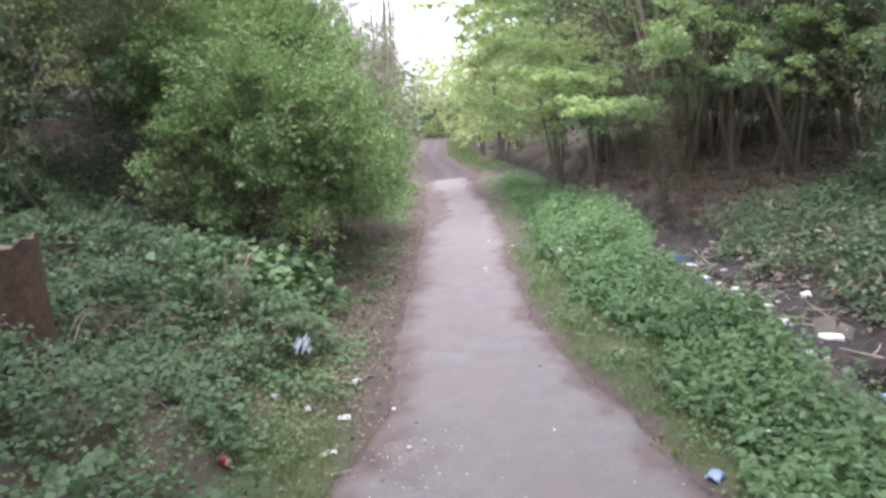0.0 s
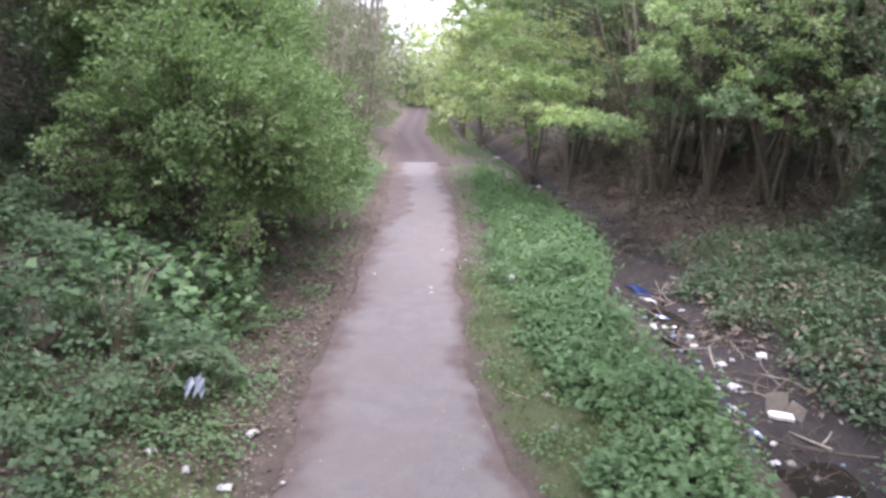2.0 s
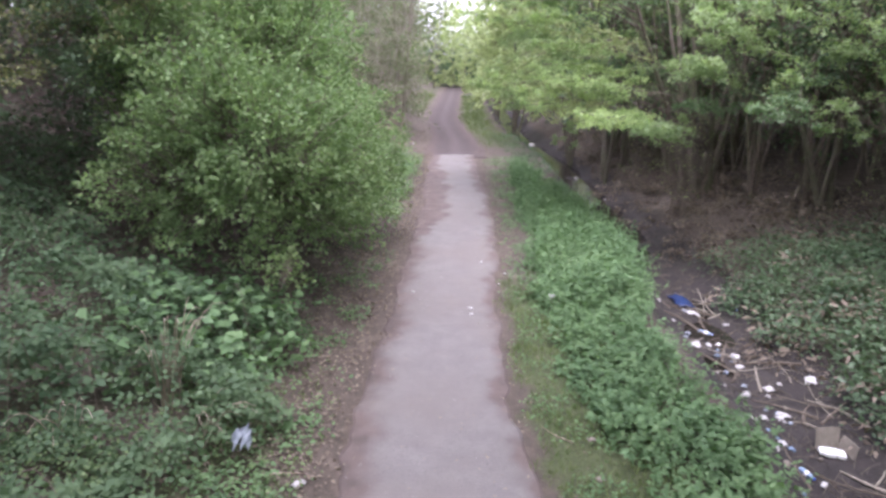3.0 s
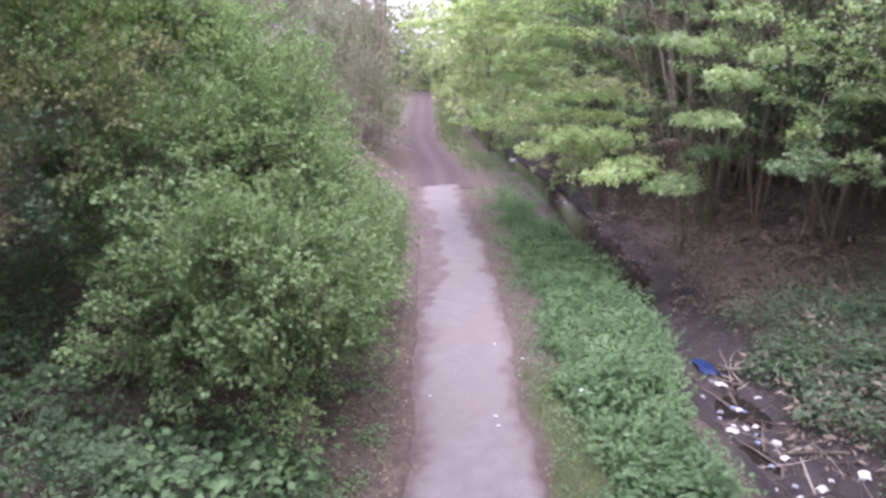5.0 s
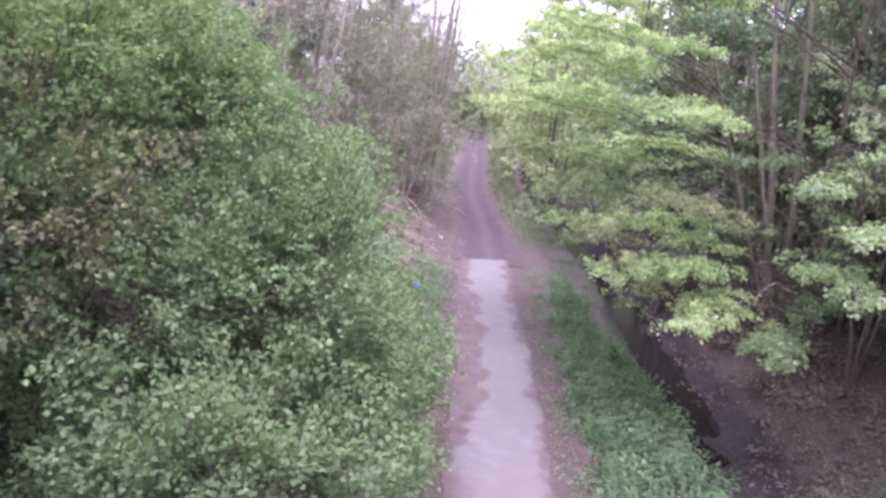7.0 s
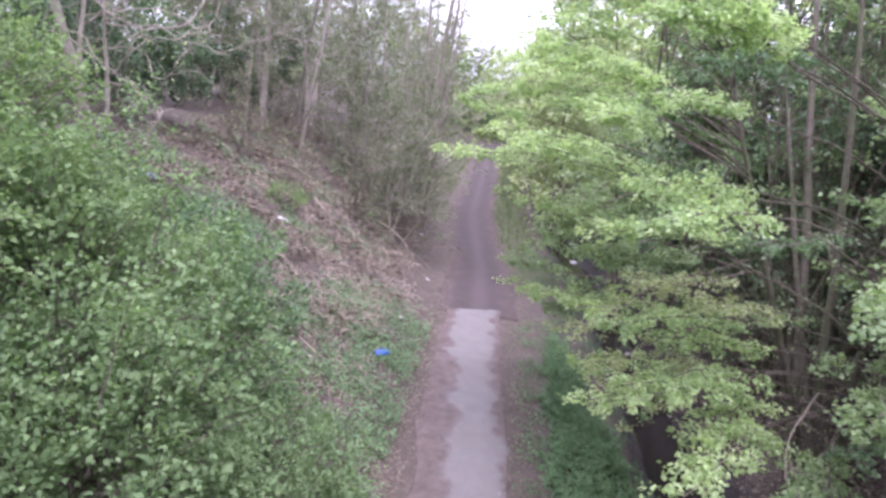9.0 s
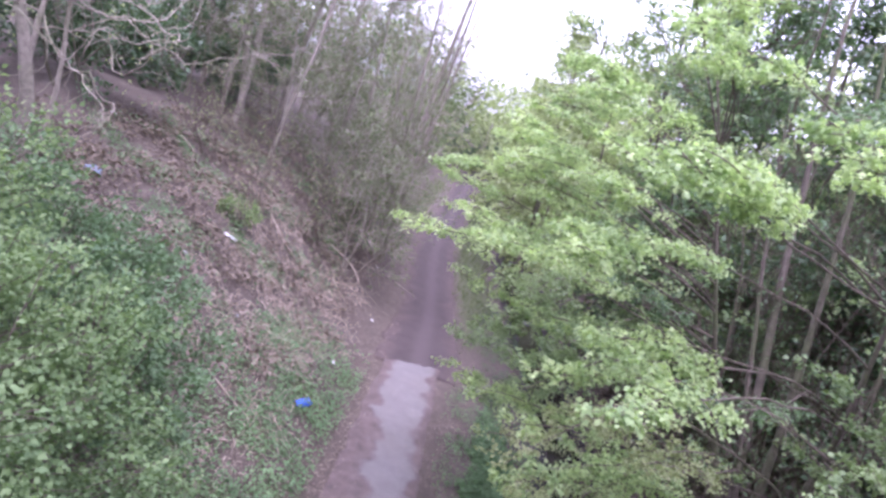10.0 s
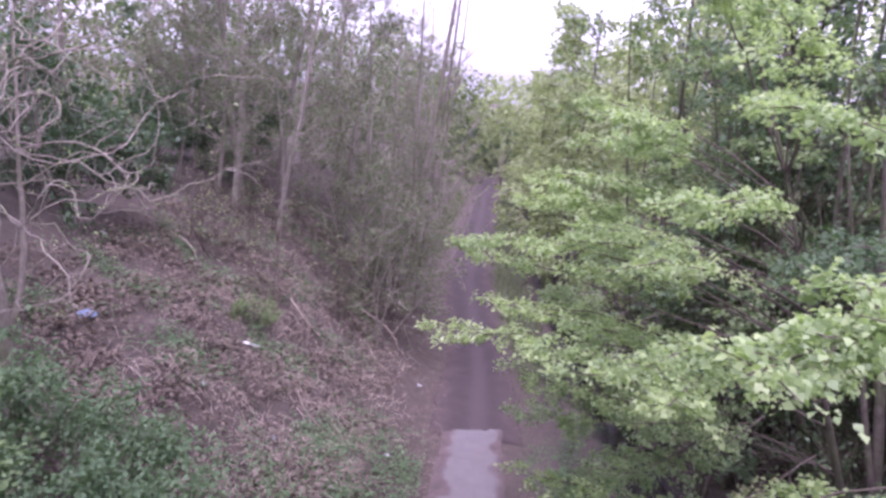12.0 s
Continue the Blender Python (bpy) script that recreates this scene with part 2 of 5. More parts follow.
class Wood:
    """Gathers tapered, bent tubes into one mesh."""

    def __init__(self):
        self.v, self.f, self.n = [], [], 0

    def tube(self, line, r0, r1, sides=5, cap=True):
        line = np.asarray(line, float)
        k = len(line)
        along = unit(np.gradient(line, axis=0))
        ref = np.array([0.0, 0, 1]) if abs(along[:, 2]).mean() < 0.8 else np.array([1.0, 0, 0])
        a = unit(np.cross(along, ref))
        b = np.cross(along, a)
        ang = np.arange(sides) * 2 * np.pi / sides
        r = np.linspace(r0, r1, k)[:, None, None]
        ring = line[:, None] + r * (np.cos(ang)[None, :, None] * a[:, None] + np.sin(ang)[None, :, None] * b[:, None])
        i = self.n + np.arange(k * sides).reshape(k, sides)
        nxt = np.roll(i, -1, 1)
        self.v.append(ring.reshape(-1, 3))
        self.f.append(np.stack([i[:-1], nxt[:-1], nxt[1:], i[1:]], -1).reshape(-1, 4))
        self.n += k * sides

    def mesh(self, name, material):
        return mesh_of(name, np.concatenate(self.v), [np.concatenate(self.f)], material, True)


def bent(start, way, length, bend, steps, rng, rise=0.0):
    """A wandering line from start; rise lifts (or droops) its way step by step."""
    pts, d = [np.asarray(start, float)], unit(np.asarray(way, float))
    for _ in range(steps):
        d = unit(d + rng.normal(0, bend, 3) + np.array([0, 0, rise]))
        pts.append(pts[-1] + d * length / steps)
    return np.array(pts)


def leaf_mesh(name, pos, way, up, size, material, wide=0.62, fold=0.12):
    """Folded, pointed leaves: one four-cornered island each."""
    way = unit(way)
    side = unit(np.cross(way, up))
    up = np.cross(side, way)
    size = np.asarray(size)[:, None]
    v = np.stack([pos, pos + size * (0.42 * way + 0.5 * wide * side + fold * up), pos + size * (way - 0.6 * fold * up),
                  pos + size * (0.42 * way - 0.5 * wide * side + fold * up)], 1)
    n = len(pos)
    return mesh_of(name, v.reshape(-1, 3), [np.arange(n * 4).reshape(n, 4)], material)


def spray(rng, at, way, length, count, size, spread=0.5, flat=0.75, droop=0.15, tufts=0):
    """Leaves set along many short twigs, evenly or in tufts: at and way are (m, 3). Returns pos, way, up, size for leaf_mesh."""
    m = len(at)
    lengths = np.broadcast_to(np.asarray(length, float).reshape(-1, 1, 1), (m, 1, 1))
    if tufts:
        pick = rng.integers(0, tufts, (m, count, 1))
        s = np.take_along_axis(np.sort(rng.uniform(0.15, 1.05, (m, tufts, 1)), 1), pick, 1)
        aside = np.take_along_axis(rng.normal(0, 0.17, (m, tufts, 3)) * np.array([1, 1, 1 - 0.75 * flat]) * lengths, np.broadcast_to(pick, (m, count, 3)), 1)
        jit = aside + rng.normal(0, 0.85 * size, (m, count, 3)) * np.array([1, 1, 1 - 0.45 * flat])
    else:
        s = rng.random((m, count, 1)) ** 0.8
        jit = rng.normal(0, 0.16, (m, count, 3)) * np.array([1, 1, 1 - 0.6 * flat]) * lengths
    pos = at[:, None] + way[:, None] * s * lengths + jit
    pos[..., 2] -= droop * lengths[..., 0] * s[..., 0] ** 2
    out_way = way[:, None] + rng.normal(0, spread * 1.3, (m, count, 3)) * np.array([1, 1, 0.6]) - np.array([0, 0, 0.25])
    ups = np.array([0, 0, 1.0]) * flat + rng.normal(0, 0.55, (m, count, 3))
    sizes = size * rng.uniform(0.6, 1.25, (m, count))
    return pos.reshape(-1, 3), out_way.reshape(-1, 3), unit(ups.reshape(-1, 3)), sizes.ravel()


def ground_at(x, y):
    return float(ground_z(x, y))


def on_ground(xy):
    return np.column_stack([xy, ground_z(xy[:, 0], xy[:, 1])])


def scatter(rng, count, x0, x1, y0, y1, keep):
    """Random places in a stretch of the plan, kept with the chance that keep(u, y, x) gives; u is measured from the path's middle."""
    xy = np.column_stack([rng.uniform(x0, x1, count), rng.uniform(y0, y1, count)])
    chance = keep(xy[:, 0] - lane(xy[:, 1]), xy[:, 1], xy[:, 0])
    return xy[rng.random(count) < chance]


def band(v, a, b, soft=0.25):
    return smooth(a - soft, a + soft, v) * (1 - smooth(b - soft, b + soft, v))


# ---- where each kind of ground cover grows ----
def nettle_field(u, y, x):
    inner = 1.42 + 0.22 * (1 - smooth(7.5, 10.5, y)) + 0.2 * wave(x, y, 0.9, 3) + 0.1 * smooth(12, 15, y) * (1 - smooth(17, 20, y)) + 0.3 * smooth(17, 24, y)
    outer = 2.72 + 0.2 * wave(x, y, 1.1, 5) + 0.45 * band(y, 12, 18, 1.0) - 0.5 * smooth(19, 25, y)
    return smooth(inner - 0.15, inner + 0.15, u) * (1 - smooth(outer - 0.15, outer + 0.15, u)) * band(y, 3.2, 25, 0.8)


def bag_gap(x, y):
    """A gap in the weeds where a bag has caught."""
    return 1 - np.exp(-((x + 1.34) ** 2 + ((y - 7.05) / 1.6) ** 2) / 0.035)


def bramble_field(u, y, x):
    inner = 1.75 - 0.22 * band(y, 7.2, 9.6, 0.4) + 0.24 * wave(x, y, 0.9, 7) - 0.25 * (1 - smooth(5.0, 6.5, y))
    return smooth(inner - 0.2, inner + 0.2, -u) * (1 - smooth(9.4, 10.6, y - 2.2 * smooth(3.8, 5.5, -u))) * (0.3 + 0.7 * smooth(-0.35, 0.25, wave(x, y, 0.55, 12))) * bag_gap(x, y)


def ivy_field(u, y, x):
    return smooth(4.6, 5.1, u + 0.35 * wave(x, y, 1.0, 2)) * (1 - smooth(8.5, 10, u)) * (1 - smooth(13.8, 16.2, y)) * np.clip(0.8 + 0.6 * wave(x, y, 0.8, 9), 0.15, 1)


def bank_green(u, y, x):
    low = 1.5 * band(-u, 1.15, 4.0 - 0.12 * (y - 18), 0.4) * band(y, 15.5, 25.0, 1.4) + 0.9 * band(-u, 3.2, 9, 0.8) * band(y, 19, 36, 2) * smooth(-0.35, 0.5, wave(x, y, 1.1, 6))
    bare = 1 - 0.95 * np.exp(-((x + 2.9) ** 2 + (y - 20.4) ** 2) / 0.22)
    return low * bare * np.clip(0.65 + 0.7 * wave(x, y, 0.9, 4), 0, 1)


def grass_field(u, y, x):
    right = band(u, 0.86 + 0.56 * (1 - smooth(4.2, 9.3, y)) + 0.12 * np.asarray(wave(x, y, 0.5, 6)) + 0.06 * np.asarray(wave(x, y, 0.2, 3)), 1.95 + 0.2 * (1 - smooth(7, 10, y)), 0.12) * (1 - smooth(11.5, 14, y))
    left = band(-u, 0.95, 1.7, 0.2) * band(y, 5.0, 6.5, 0.35) + 0.35 * band(-u, 1.05, 1.9, 0.2) * band(y, 6, 9, 0.8)
    far = 0.8 * band(u, 1.15, 2.6, 0.3) * smooth(27, 31, y) + 0.6 * band(-u, 1.2, 2.2, 0.3) * smooth(40, 46, y)
    return np.clip(right + left + far, 0, 1)


# ---- the ground: one sheet that reaches the horizon ----
def steps_between(stops):
    return np.unique(np.round(np.concatenate([np.arange(a, b, d) for a, b, d in stops]), 3))


def build_ground():
    xs = steps_between([(-420, -60, 60), (-60, -24, 4), (-24, -10, 0.8), (-10, -4, 0.3), (-4, 6.5, 0.14), (6.5, 12, 0.35), (12, 26, 0.9), (26, 60, 5), (60, 421, 60)])
    ys = steps_between([(-420, -40, 50), (-40, -8, 3), (-8, 1, 0.6), (1, 30, 0.16), (30, 48, 0.4), (48, 100, 1.5), (100, 200, 10), (200, 421, 55)])
    gx, gy = np.meshgrid(xs, ys)
    near = 1 - smooth(40, 120, np.hypot(gx, gy - 20))
    gz = ground_z(gx, gy) * near
    u = gx - lane(gy)
    idx = np.arange(gx.size).reshape(gx.shape)
    quads = np.stack([idx[:-1, :-1], idx[:-1, 1:], idx[1:, 1:], idx[1:, :-1]], -1).reshape(-1, 4)
    me = mesh_of("ground", np.column_stack([gx.ravel(), gy.ravel(), gz.ravel()]), [quads], ground_material(), True)
    turf = np.clip(grass_field(u, gy, gx) + 0.7 * nettle_field(u, gy, gx) + 0.6 * bramble_field(u, gy, gx) + 0.5 * ivy_field(u, gy, gx) + 0.6 * bank_green(u, gy, gx), 0, 1)
    mud = band(u, 3.0, 5.25, 0.35) * band(gy, -4, 60, 2) + 0.5 * band(u, 4.6, 7.0, 0.5) * band(gy, 4, 9, 2)
    for key, values in (("turf", turf), ("mud", mud)):
        me.attributes.new(key, "FLOAT", "POINT").data.foreach_set("value", np.clip(values, 0, 1).astype(np.float32).ravel())
    return tagged(part("ground", me), "brown leaf-strewn woodland soil banks beside a ditch", "ground", kind="structure")


def path_edges(y):
    wear = 0.05 * wave(y, 0 * y, 0.35, 2) + 0.06 * wave(y, 0 * y, 1.1, 5)
    left = -0.52 - 0.42 * (1 - smooth(4.2, 7.0, y)) - 0.10 * band(y, 8, 10, 1) + wear - 0.14 * smooth(18, 21, y)
    right = 0.93 + 0.60 * (1 - smooth(4.0, 9.3, y)) + 0.12 * band(y, 13, 20, 2) - 0.12 * smooth(21, 25, y) + 0.05 * wave(y, 0 * y + 3, 0.4, 8) + 0.05 * wave(y, 0 * y, 1.3, 1)
    return left, right


def strip(name, ys, left, right, height, material, across=28, thickness=0.05, soil=None, slant=0.0):
    t = np.linspace(0, 1, across)
    gx = left[:, None] * (1 - t) + right[:, None] * t
    gy = np.repeat(ys[:, None], across, 1)
    gy = gy - slant * (1 - t[None]) * smooth(ys[-1] - 3, ys[-1], ys)[:, None] + 0.25 * slant * smooth(ys[-1] - 0.6, ys[-1], ys)[:, None] * wave(gx, 0 * gx, 0.22, 3)
    edge = np.minimum(t, 1 - t)[None]
    gz = height + 0.015 * smooth(0, 0.12, edge) + 0.0015 * wave(gx, gy, 0.5, 3)
    top = np.column_stack([gx.ravel(), gy.ravel(), gz.ravel()])
    low = top - np.array([0, 0, thickness])
    n = len(ys)
    i = np.arange(n * across).reshape(n, across)
    faces = [np.stack([i[:-1, :-1], i[:-1, 1:], i[1:, 1:], i[1:, :-1]], -1).reshape(-1, 4)]
    rim = np.concatenate([i[0, :], i[1:, -1], i[-1, -2::-1], i[-2:0:-1, 0]])
    nxt = np.roll(rim, -1)
    m = n * across
    faces.append(np.stack([nxt, rim, rim + m, nxt + m], -1))
    me = mesh_of(name, np.concatenate([top, low]), faces, material, False)
    if soil is not None:
        values = soil(gx, gy, np.repeat(t[None], n, 0)).ravel()
        me.attributes.new("soil", "FLOAT", "POINT").data.foreach_set("value", np.concatenate([values, values]).astype(np.float32))
        rim_w = (1 - smooth(0.05, 0.26, np.minimum(t, 1 - t)[None] + 0.07 * wave(gx, gy, 0.6, 5))).ravel()
        me.attributes.new("rim", "FLOAT", "POINT").data.foreach_set("value", np.concatenate([rim_w, rim_w]).astype(np.float32))
    return me


build_ground()
p_ys = np.arange(-8, PAVED_END + 0.01, 0.09)
p_left, p_right = path_edges(p_ys)


def soil_on_path(gx, gy, t):
    """Earth that has spread over the edges of the tarmac, with scalloped tongues before its end."""
    ragged = 0.08 * wave(gx, gy, 0.6, 2) + 0.05 * wave(gx, gy, 0.19, 4)
    left = 1 - smooth(0.02, 0.24, t + ragged)
    reach = 0.40 * smooth(13.5, 18, gy) * (1 - 0.6 * smooth(21.5, 25.5, gy))
    tongues = 1 - smooth(reach - 0.05, reach + 0.06, t + 0.06 * wave(0.35 * gx, gy, 0.42, 6) + 0.07 * wave(0.5 * gx, gy, 1.13, 2) + 0.8 * ragged + 0.02)
    right = smooth(0.86, 0.99, t + ragged)
    nicks = smooth(0.80, 0.92, t + 0.12 * wave(0.4 * gx, gy, 0.5, 1)) * smooth(19, 22, gy)
    return np.clip(left * 0.9 + tongues * 0.85 * (reach > 0.02) + right * 0.9 + nicks * 0.7, 0, 0.95)


tagged(part("path", strip("path", p_ys, p_left, p_right, 0.012, tarmac_material(), 40, 0.06, soil_on_path, 0.4)),
       "worn pinkish-grey tarmac footpath with soil-covered ragged edges", "path", kind="structure")


def dirt_material():
    m, t, p = nodes_of("trodden_earth")
    fine, blot = noise_of(t, 40, 6, 0.7), noise_of(t, 2.2, 5)
    base = ramp(t, blot, [(0.3, (0.031, 0.0225, 0.0195)), (0.7, (0.055, 0.041, 0.037))])
    a = t.nodes.new("ShaderNodeAttribute")
    a.attribute_name = "soil"
    base = mix(t, a.outputs["Fac"], base, (0.078, 0.062, 0.058))
    r = t.nodes.new("ShaderNodeAttribute")
    r.attribute_name = "rim"
    base = mix(t, r.outputs["Fac"], base, ramp(t, blot, [(0.3, (0.05, 0.035, 0.029)), (0.7, (0.10, 0.074, 0.06))]))
    base = mix(t, 0.4, base, ramp(t, fine, [(0.3, (0.024, 0.017, 0.016)), (0.7, (0.078, 0.058, 0.054))]))
    t.links.new(base, p.inputs["Base Color"])
    p.inputs["Roughness"].default_value = 0.95
    bump(t, p, fine, 0.6, 0.015)
    return m


d_ys = np.concatenate([np.arange(PAVED_END - 0.6, 45, 0.2), np.arange(45, 84, 1.0)])
d_half = 1.12 + 0.08 * wave(d_ys, 0 * d_ys, 1.2, 4) + 0.06 * wave(d_ys, 0 * d_ys, 0.4, 7)
tagged(part("dirt_path", strip("dirt_path", d_ys, lane(d_ys) - d_half * (1 - 0.25 * smooth(27, 32, d_ys)), lane(d_ys) + d_half * 0.95, -0.004, dirt_material(), 26, 0.03,
                               lambda gx, gy, t: band(t, 0.42, 0.62, 0.08) * 0.8)),
       "trodden dark earth path with a paler middle line", "path", kind="structure")

# water standing in the ditch
w_ys = np.arange(2, 60, 0.5)
w_mid = lane(w_ys) + 3.98
tagged(part("ditch_water", strip("ditch_water", w_ys, w_mid - 0.7, w_mid + 0.7, -0.675, water_material(), 6, 0.02)),
       "shallow dark still water lying in a muddy ditch", "water", kind="structure")


# ---- ground cover ----
def build_nettles(rng):
    xy = scatter(rng, 19000, 0.9, 4.4, 2.6, 26, nettle_field)
    base = on_ground(xy)
    n = len(base)
    tall = rng.uniform(0.12, 0.36, n) * (0.8 + 0.25 * smooth(1.3, 2.2, xy[:, 0]) + 0.35 * wave(xy[:, 0], xy[:, 1], 0.7, 8)) * (1 - 0.3 * smooth(16, 24, xy[:, 1])) * (1 + 0.35 * smooth(1.9, 2.5, xy[:, 0]) + 0.45 * band(xy[:, 1], 11, 15.5, 1))
    k = 13
    tier = np.sort(rng.random((n, k)), 1) ** 0.6
    lean = rng.normal(0, 0.10, (n, 1, 3)) * [1, 1, 0]
    pos = base[:, None] + tier[..., None] * (np.array([0, 0, 1.0]) * tall[:, None, None] + lean)
    az = rng.uniform(0, 2 * np.pi, (n, k))
    way = np.stack([np.cos(az), np.sin(az), rng.normal(-0.15, 0.3, (n, k))], -1)
    up = np.array([0, 0, 1.0]) + rng.normal(0, 0.32, (n, k, 3))
    size = rng.uniform(0.034, 0.092, (n, k)) * (1.15 - 0.35 * tier) * rng.uniform(0.65, 1.2, (n, 1)) * (1 + 0.25 * wave(xy[:, :1], xy[:, 1:], 0.6, 2))
    return leaf_mesh("nettle_bed", pos.reshape(-1, 3), way.reshape(-1, 3), unit(up.reshape(-1, 3)), size.ravel(), NETTLE, 0.66, 0.1)


def mound(u, y, x):
    """How high the brambles stand over the ground."""
    return np.clip(0.32 + 0.26 * wave(x, y, 0.8, 3) + 0.15 * wave(x, y, 0.35, 5) + 0.30 * smooth(2.2, 3.6, -u) + 0.25 * band(y, 7.3, 9.6, 0.5) * band(-u, 1.6, 3.2, 0.4), 0.06, 1.2)


def build_brambles(rng):
    xy = scatter(rng, 70000, -9.5, -0.7, 1.8, 12.8, bramble_field)
    base = on_ground(xy)
    n = len(base)
    h = mound(xy[:, 0] - lane(xy[:, 1]), xy[:, 1], xy[:, 0])
    base[:, 2] += h * rng.uniform(0.35, 1.0, n) ** 0.6 + rng.normal(0, 0.03, n)
    k = 3
    az = rng.uniform(0, 2 * np.pi, (n, 1)) + np.array([0, 1.9, -1.9])
    pos = np.repeat(base[:, None], k, 1)
    way = np.stack([np.cos(az), np.sin(az), rng.normal(-0.1, 0.3, (n, k))], -1)
    pos = pos + unit(way) * 0.012
    up = np.array([0.25, -0.35, 1.0]) + rng.normal(0, 0.5, (n, 1, 3)) + rng.normal(0, 0.2, (n, k, 3))
    size = np.repeat(0.03 + 0.052 * rng.random((n, 1)) ** 1.6, k, 1) * (1 + 0.3 * wave(xy[:, :1], xy[:, 1:], 0.7, 4)) * rng.uniform(0.85, 1.1, (n, k))
    return leaf_mesh("bramble_patch", pos.reshape(-1, 3), way.reshape(-1, 3), unit(up.reshape(-1, 3)), size.ravel(), BRAMBLE, 0.74, 0.1)


def build_low_leaves(rng, name, field, count, area, high, size, material):
    xy = scatter(rng, count, *area, field)
    pos = on_ground(xy)
    n = len(pos)
    pos[:, 2] += rng.uniform(0.01, high, n)
    az = rng.uniform(0, 2 * np.pi, n)
    way = np.column_stack([np.cos(az), np.sin(az), rng.normal(0, 0.35, n)])
    up = np.array([0, 0, 1.0]) + rng.normal(0, 0.4, (n, 3))
    return leaf_mesh(name, pos, way, unit(up), size * rng.uniform(0.6, 1.3, n), material, 0.75, 0.1)


def build_grass(rng):
    xy = np.concatenate([scatter(rng, 78000, -2.5, 2.6, 2.5, 15, lambda u, y, x: grass_field(u, y, x) * np.clip(0.6 + 0.7 * wave(x, y, 0.45, 9), 0.2, 1)), scatter(rng, 30000, -4, 3.5, 27, 62, grass_field)])
    pos = on_ground(xy)
    n = len(pos)
    way = np.column_stack([rng.normal(0, 0.5, n), rng.normal(0, 0.5, n), np.full(n, 1.0)])
    up = rng.normal(0, 1, (n, 3))
    far = smooth(20, 40, pos[:, 1])
    me = leaf_mesh("grass", pos, way, unit(up), rng.uniform(0.03, 0.13, n) * (1 + 1.6 * far), GRASS, 0.085, 0.05)
    return me


def litter_field(u, y, x):
    left = smooth(0.72, 1.0, -u) * (1 - smooth(9, 16, -u)) * smooth(5.0, 7.5, y) * (0.5 + 0.5 * np.clip(wave(x, y, 0.8, 2) + 0.6, 0, 1))
    right = smooth(4.8, 5.6, u) * (1 - smooth(9, 16, u)) * smooth(7, 12, y) + 0.5 * band(u, 0.95, 1.5, 0.15) * smooth(12, 15, y)
    return np.clip(left + right, 0, 1)


def build_dead_leaves(rng):
    xy = np.concatenate([scatter(rng, 80000, -9.5, 9, 4, 34, litter_field), scatter(rng, 9000, -2.2, -0.6, 6, 26, litter_field), scatter(rng, 34000, 4.5, 8, 7.5, 25, lambda u, y, x: smooth(5.0, 5.6, u) * (0.25 + 0.75 * smooth(12.5, 15, y)) * np.clip(0.45 + 0.7 * wave(x, y, 0.7, 3), 0, 1))])
    pos = on_ground(xy)
    n = len(pos)
    pos[:, 2] += rng.uniform(0.004, 0.035, n)
    az = rng.uniform(0, 2 * np.pi, n)
    way = np.column_stack([np.cos(az), np.sin(az), rng.normal(0, 0.25, n)])
    return leaf_mesh("dead_leaves", pos, way, unit(np.array([0, 0, 1.0]) + rng.normal(0, 0.35, (n, 3))), rng.uniform(0.022, 0.068, n), DEAD, 0.6, 0.14)


def stalk_field(u, y, x):
    return band(-u, 1.9, 6.5, 0.6) * band(y, 19.5, 30, 1.5) * np.clip(0.35 + 0.9 * wave(x, y, 1.0, 1) * 0.8 + 0.5 * band(-u, 2.2, 4.3, 0.4) * band(y, 21.5, 26, 0.8), 0, 1)


def build_stalks(rng):
    """Flattened dry stems and thin dead twigs on the bank: real tubes of three sides."""
    xy = scatter(rng, 10500, -8, -1.6, 18.5, 31, stalk_field)
    w = Wood()
    for x, y in xy:
        z = ground_at(x, y)
        az = rng.uniform(-2.2, 1.6)
        length = 0.08 + 0.5 * rng.random() ** 2.2
        way = np.array([math.cos(az), math.sin(az), 0])
        ahead = ground_at(x + way[0] * length, y + way[1] * length)
        lift = rng.uniform(0.0, 0.16)
        a, b = np.array([x, y, z + 0.015]), np.array([x + way[0] * length, y + way[1] * length, ahead + lift])
        mid = (a + b) / 2 + np.array([0, 0, rng.uniform(0.02, 0.12)])
        w.tube([a, mid, b], rng.uniform(0.003, 0.011), 0.003, 3)
    return w.mesh("dry_stalks", STRAW)


def stuff(me, label, category):
    return tagged(part(me.name, me), label, category, kind="stuff")


R = np.random.default_rng
stuff(build_nettles(R(21)), "dense bed of fresh green nettles along the ditch edge", "nettles")
stuff(build_brambles(R(22)), "tangled dark green bramble leaves over a low bank", "brambles")
stuff(build_low_leaves(R(23), "ivy_cover", ivy_field, 105000, (4.2, 10.5, 2, 17), 0.36, 0.07, IVYSHADE), "patchy green ivy and weeds on the ditch bank", "ivy")
stuff(build_low_leaves(R(47), "ditch_bank_weeds", lambda u, y, x: smooth(4.9, 5.4, u) * (1 - smooth(7.0, 8.5, u)) * band(y, 6.5, 14, 0.8) * smooth(-0.1, 0.6, wave(x, y, 0.7, 14)), 42000, (4.5, 9.0, 6, 15.5), 0.45, 0.06, BRAMBLE),
      "dark green weeds in clumps on the far ditch bank", "weeds")
stuff(build_low_leaves(R(24), "bank_weeds", bank_green, 110000, (-9.5, -0.9, 15.5, 37), 0.22, 0.062, NETTLE), "low green weeds at the foot of the bank", "weeds")
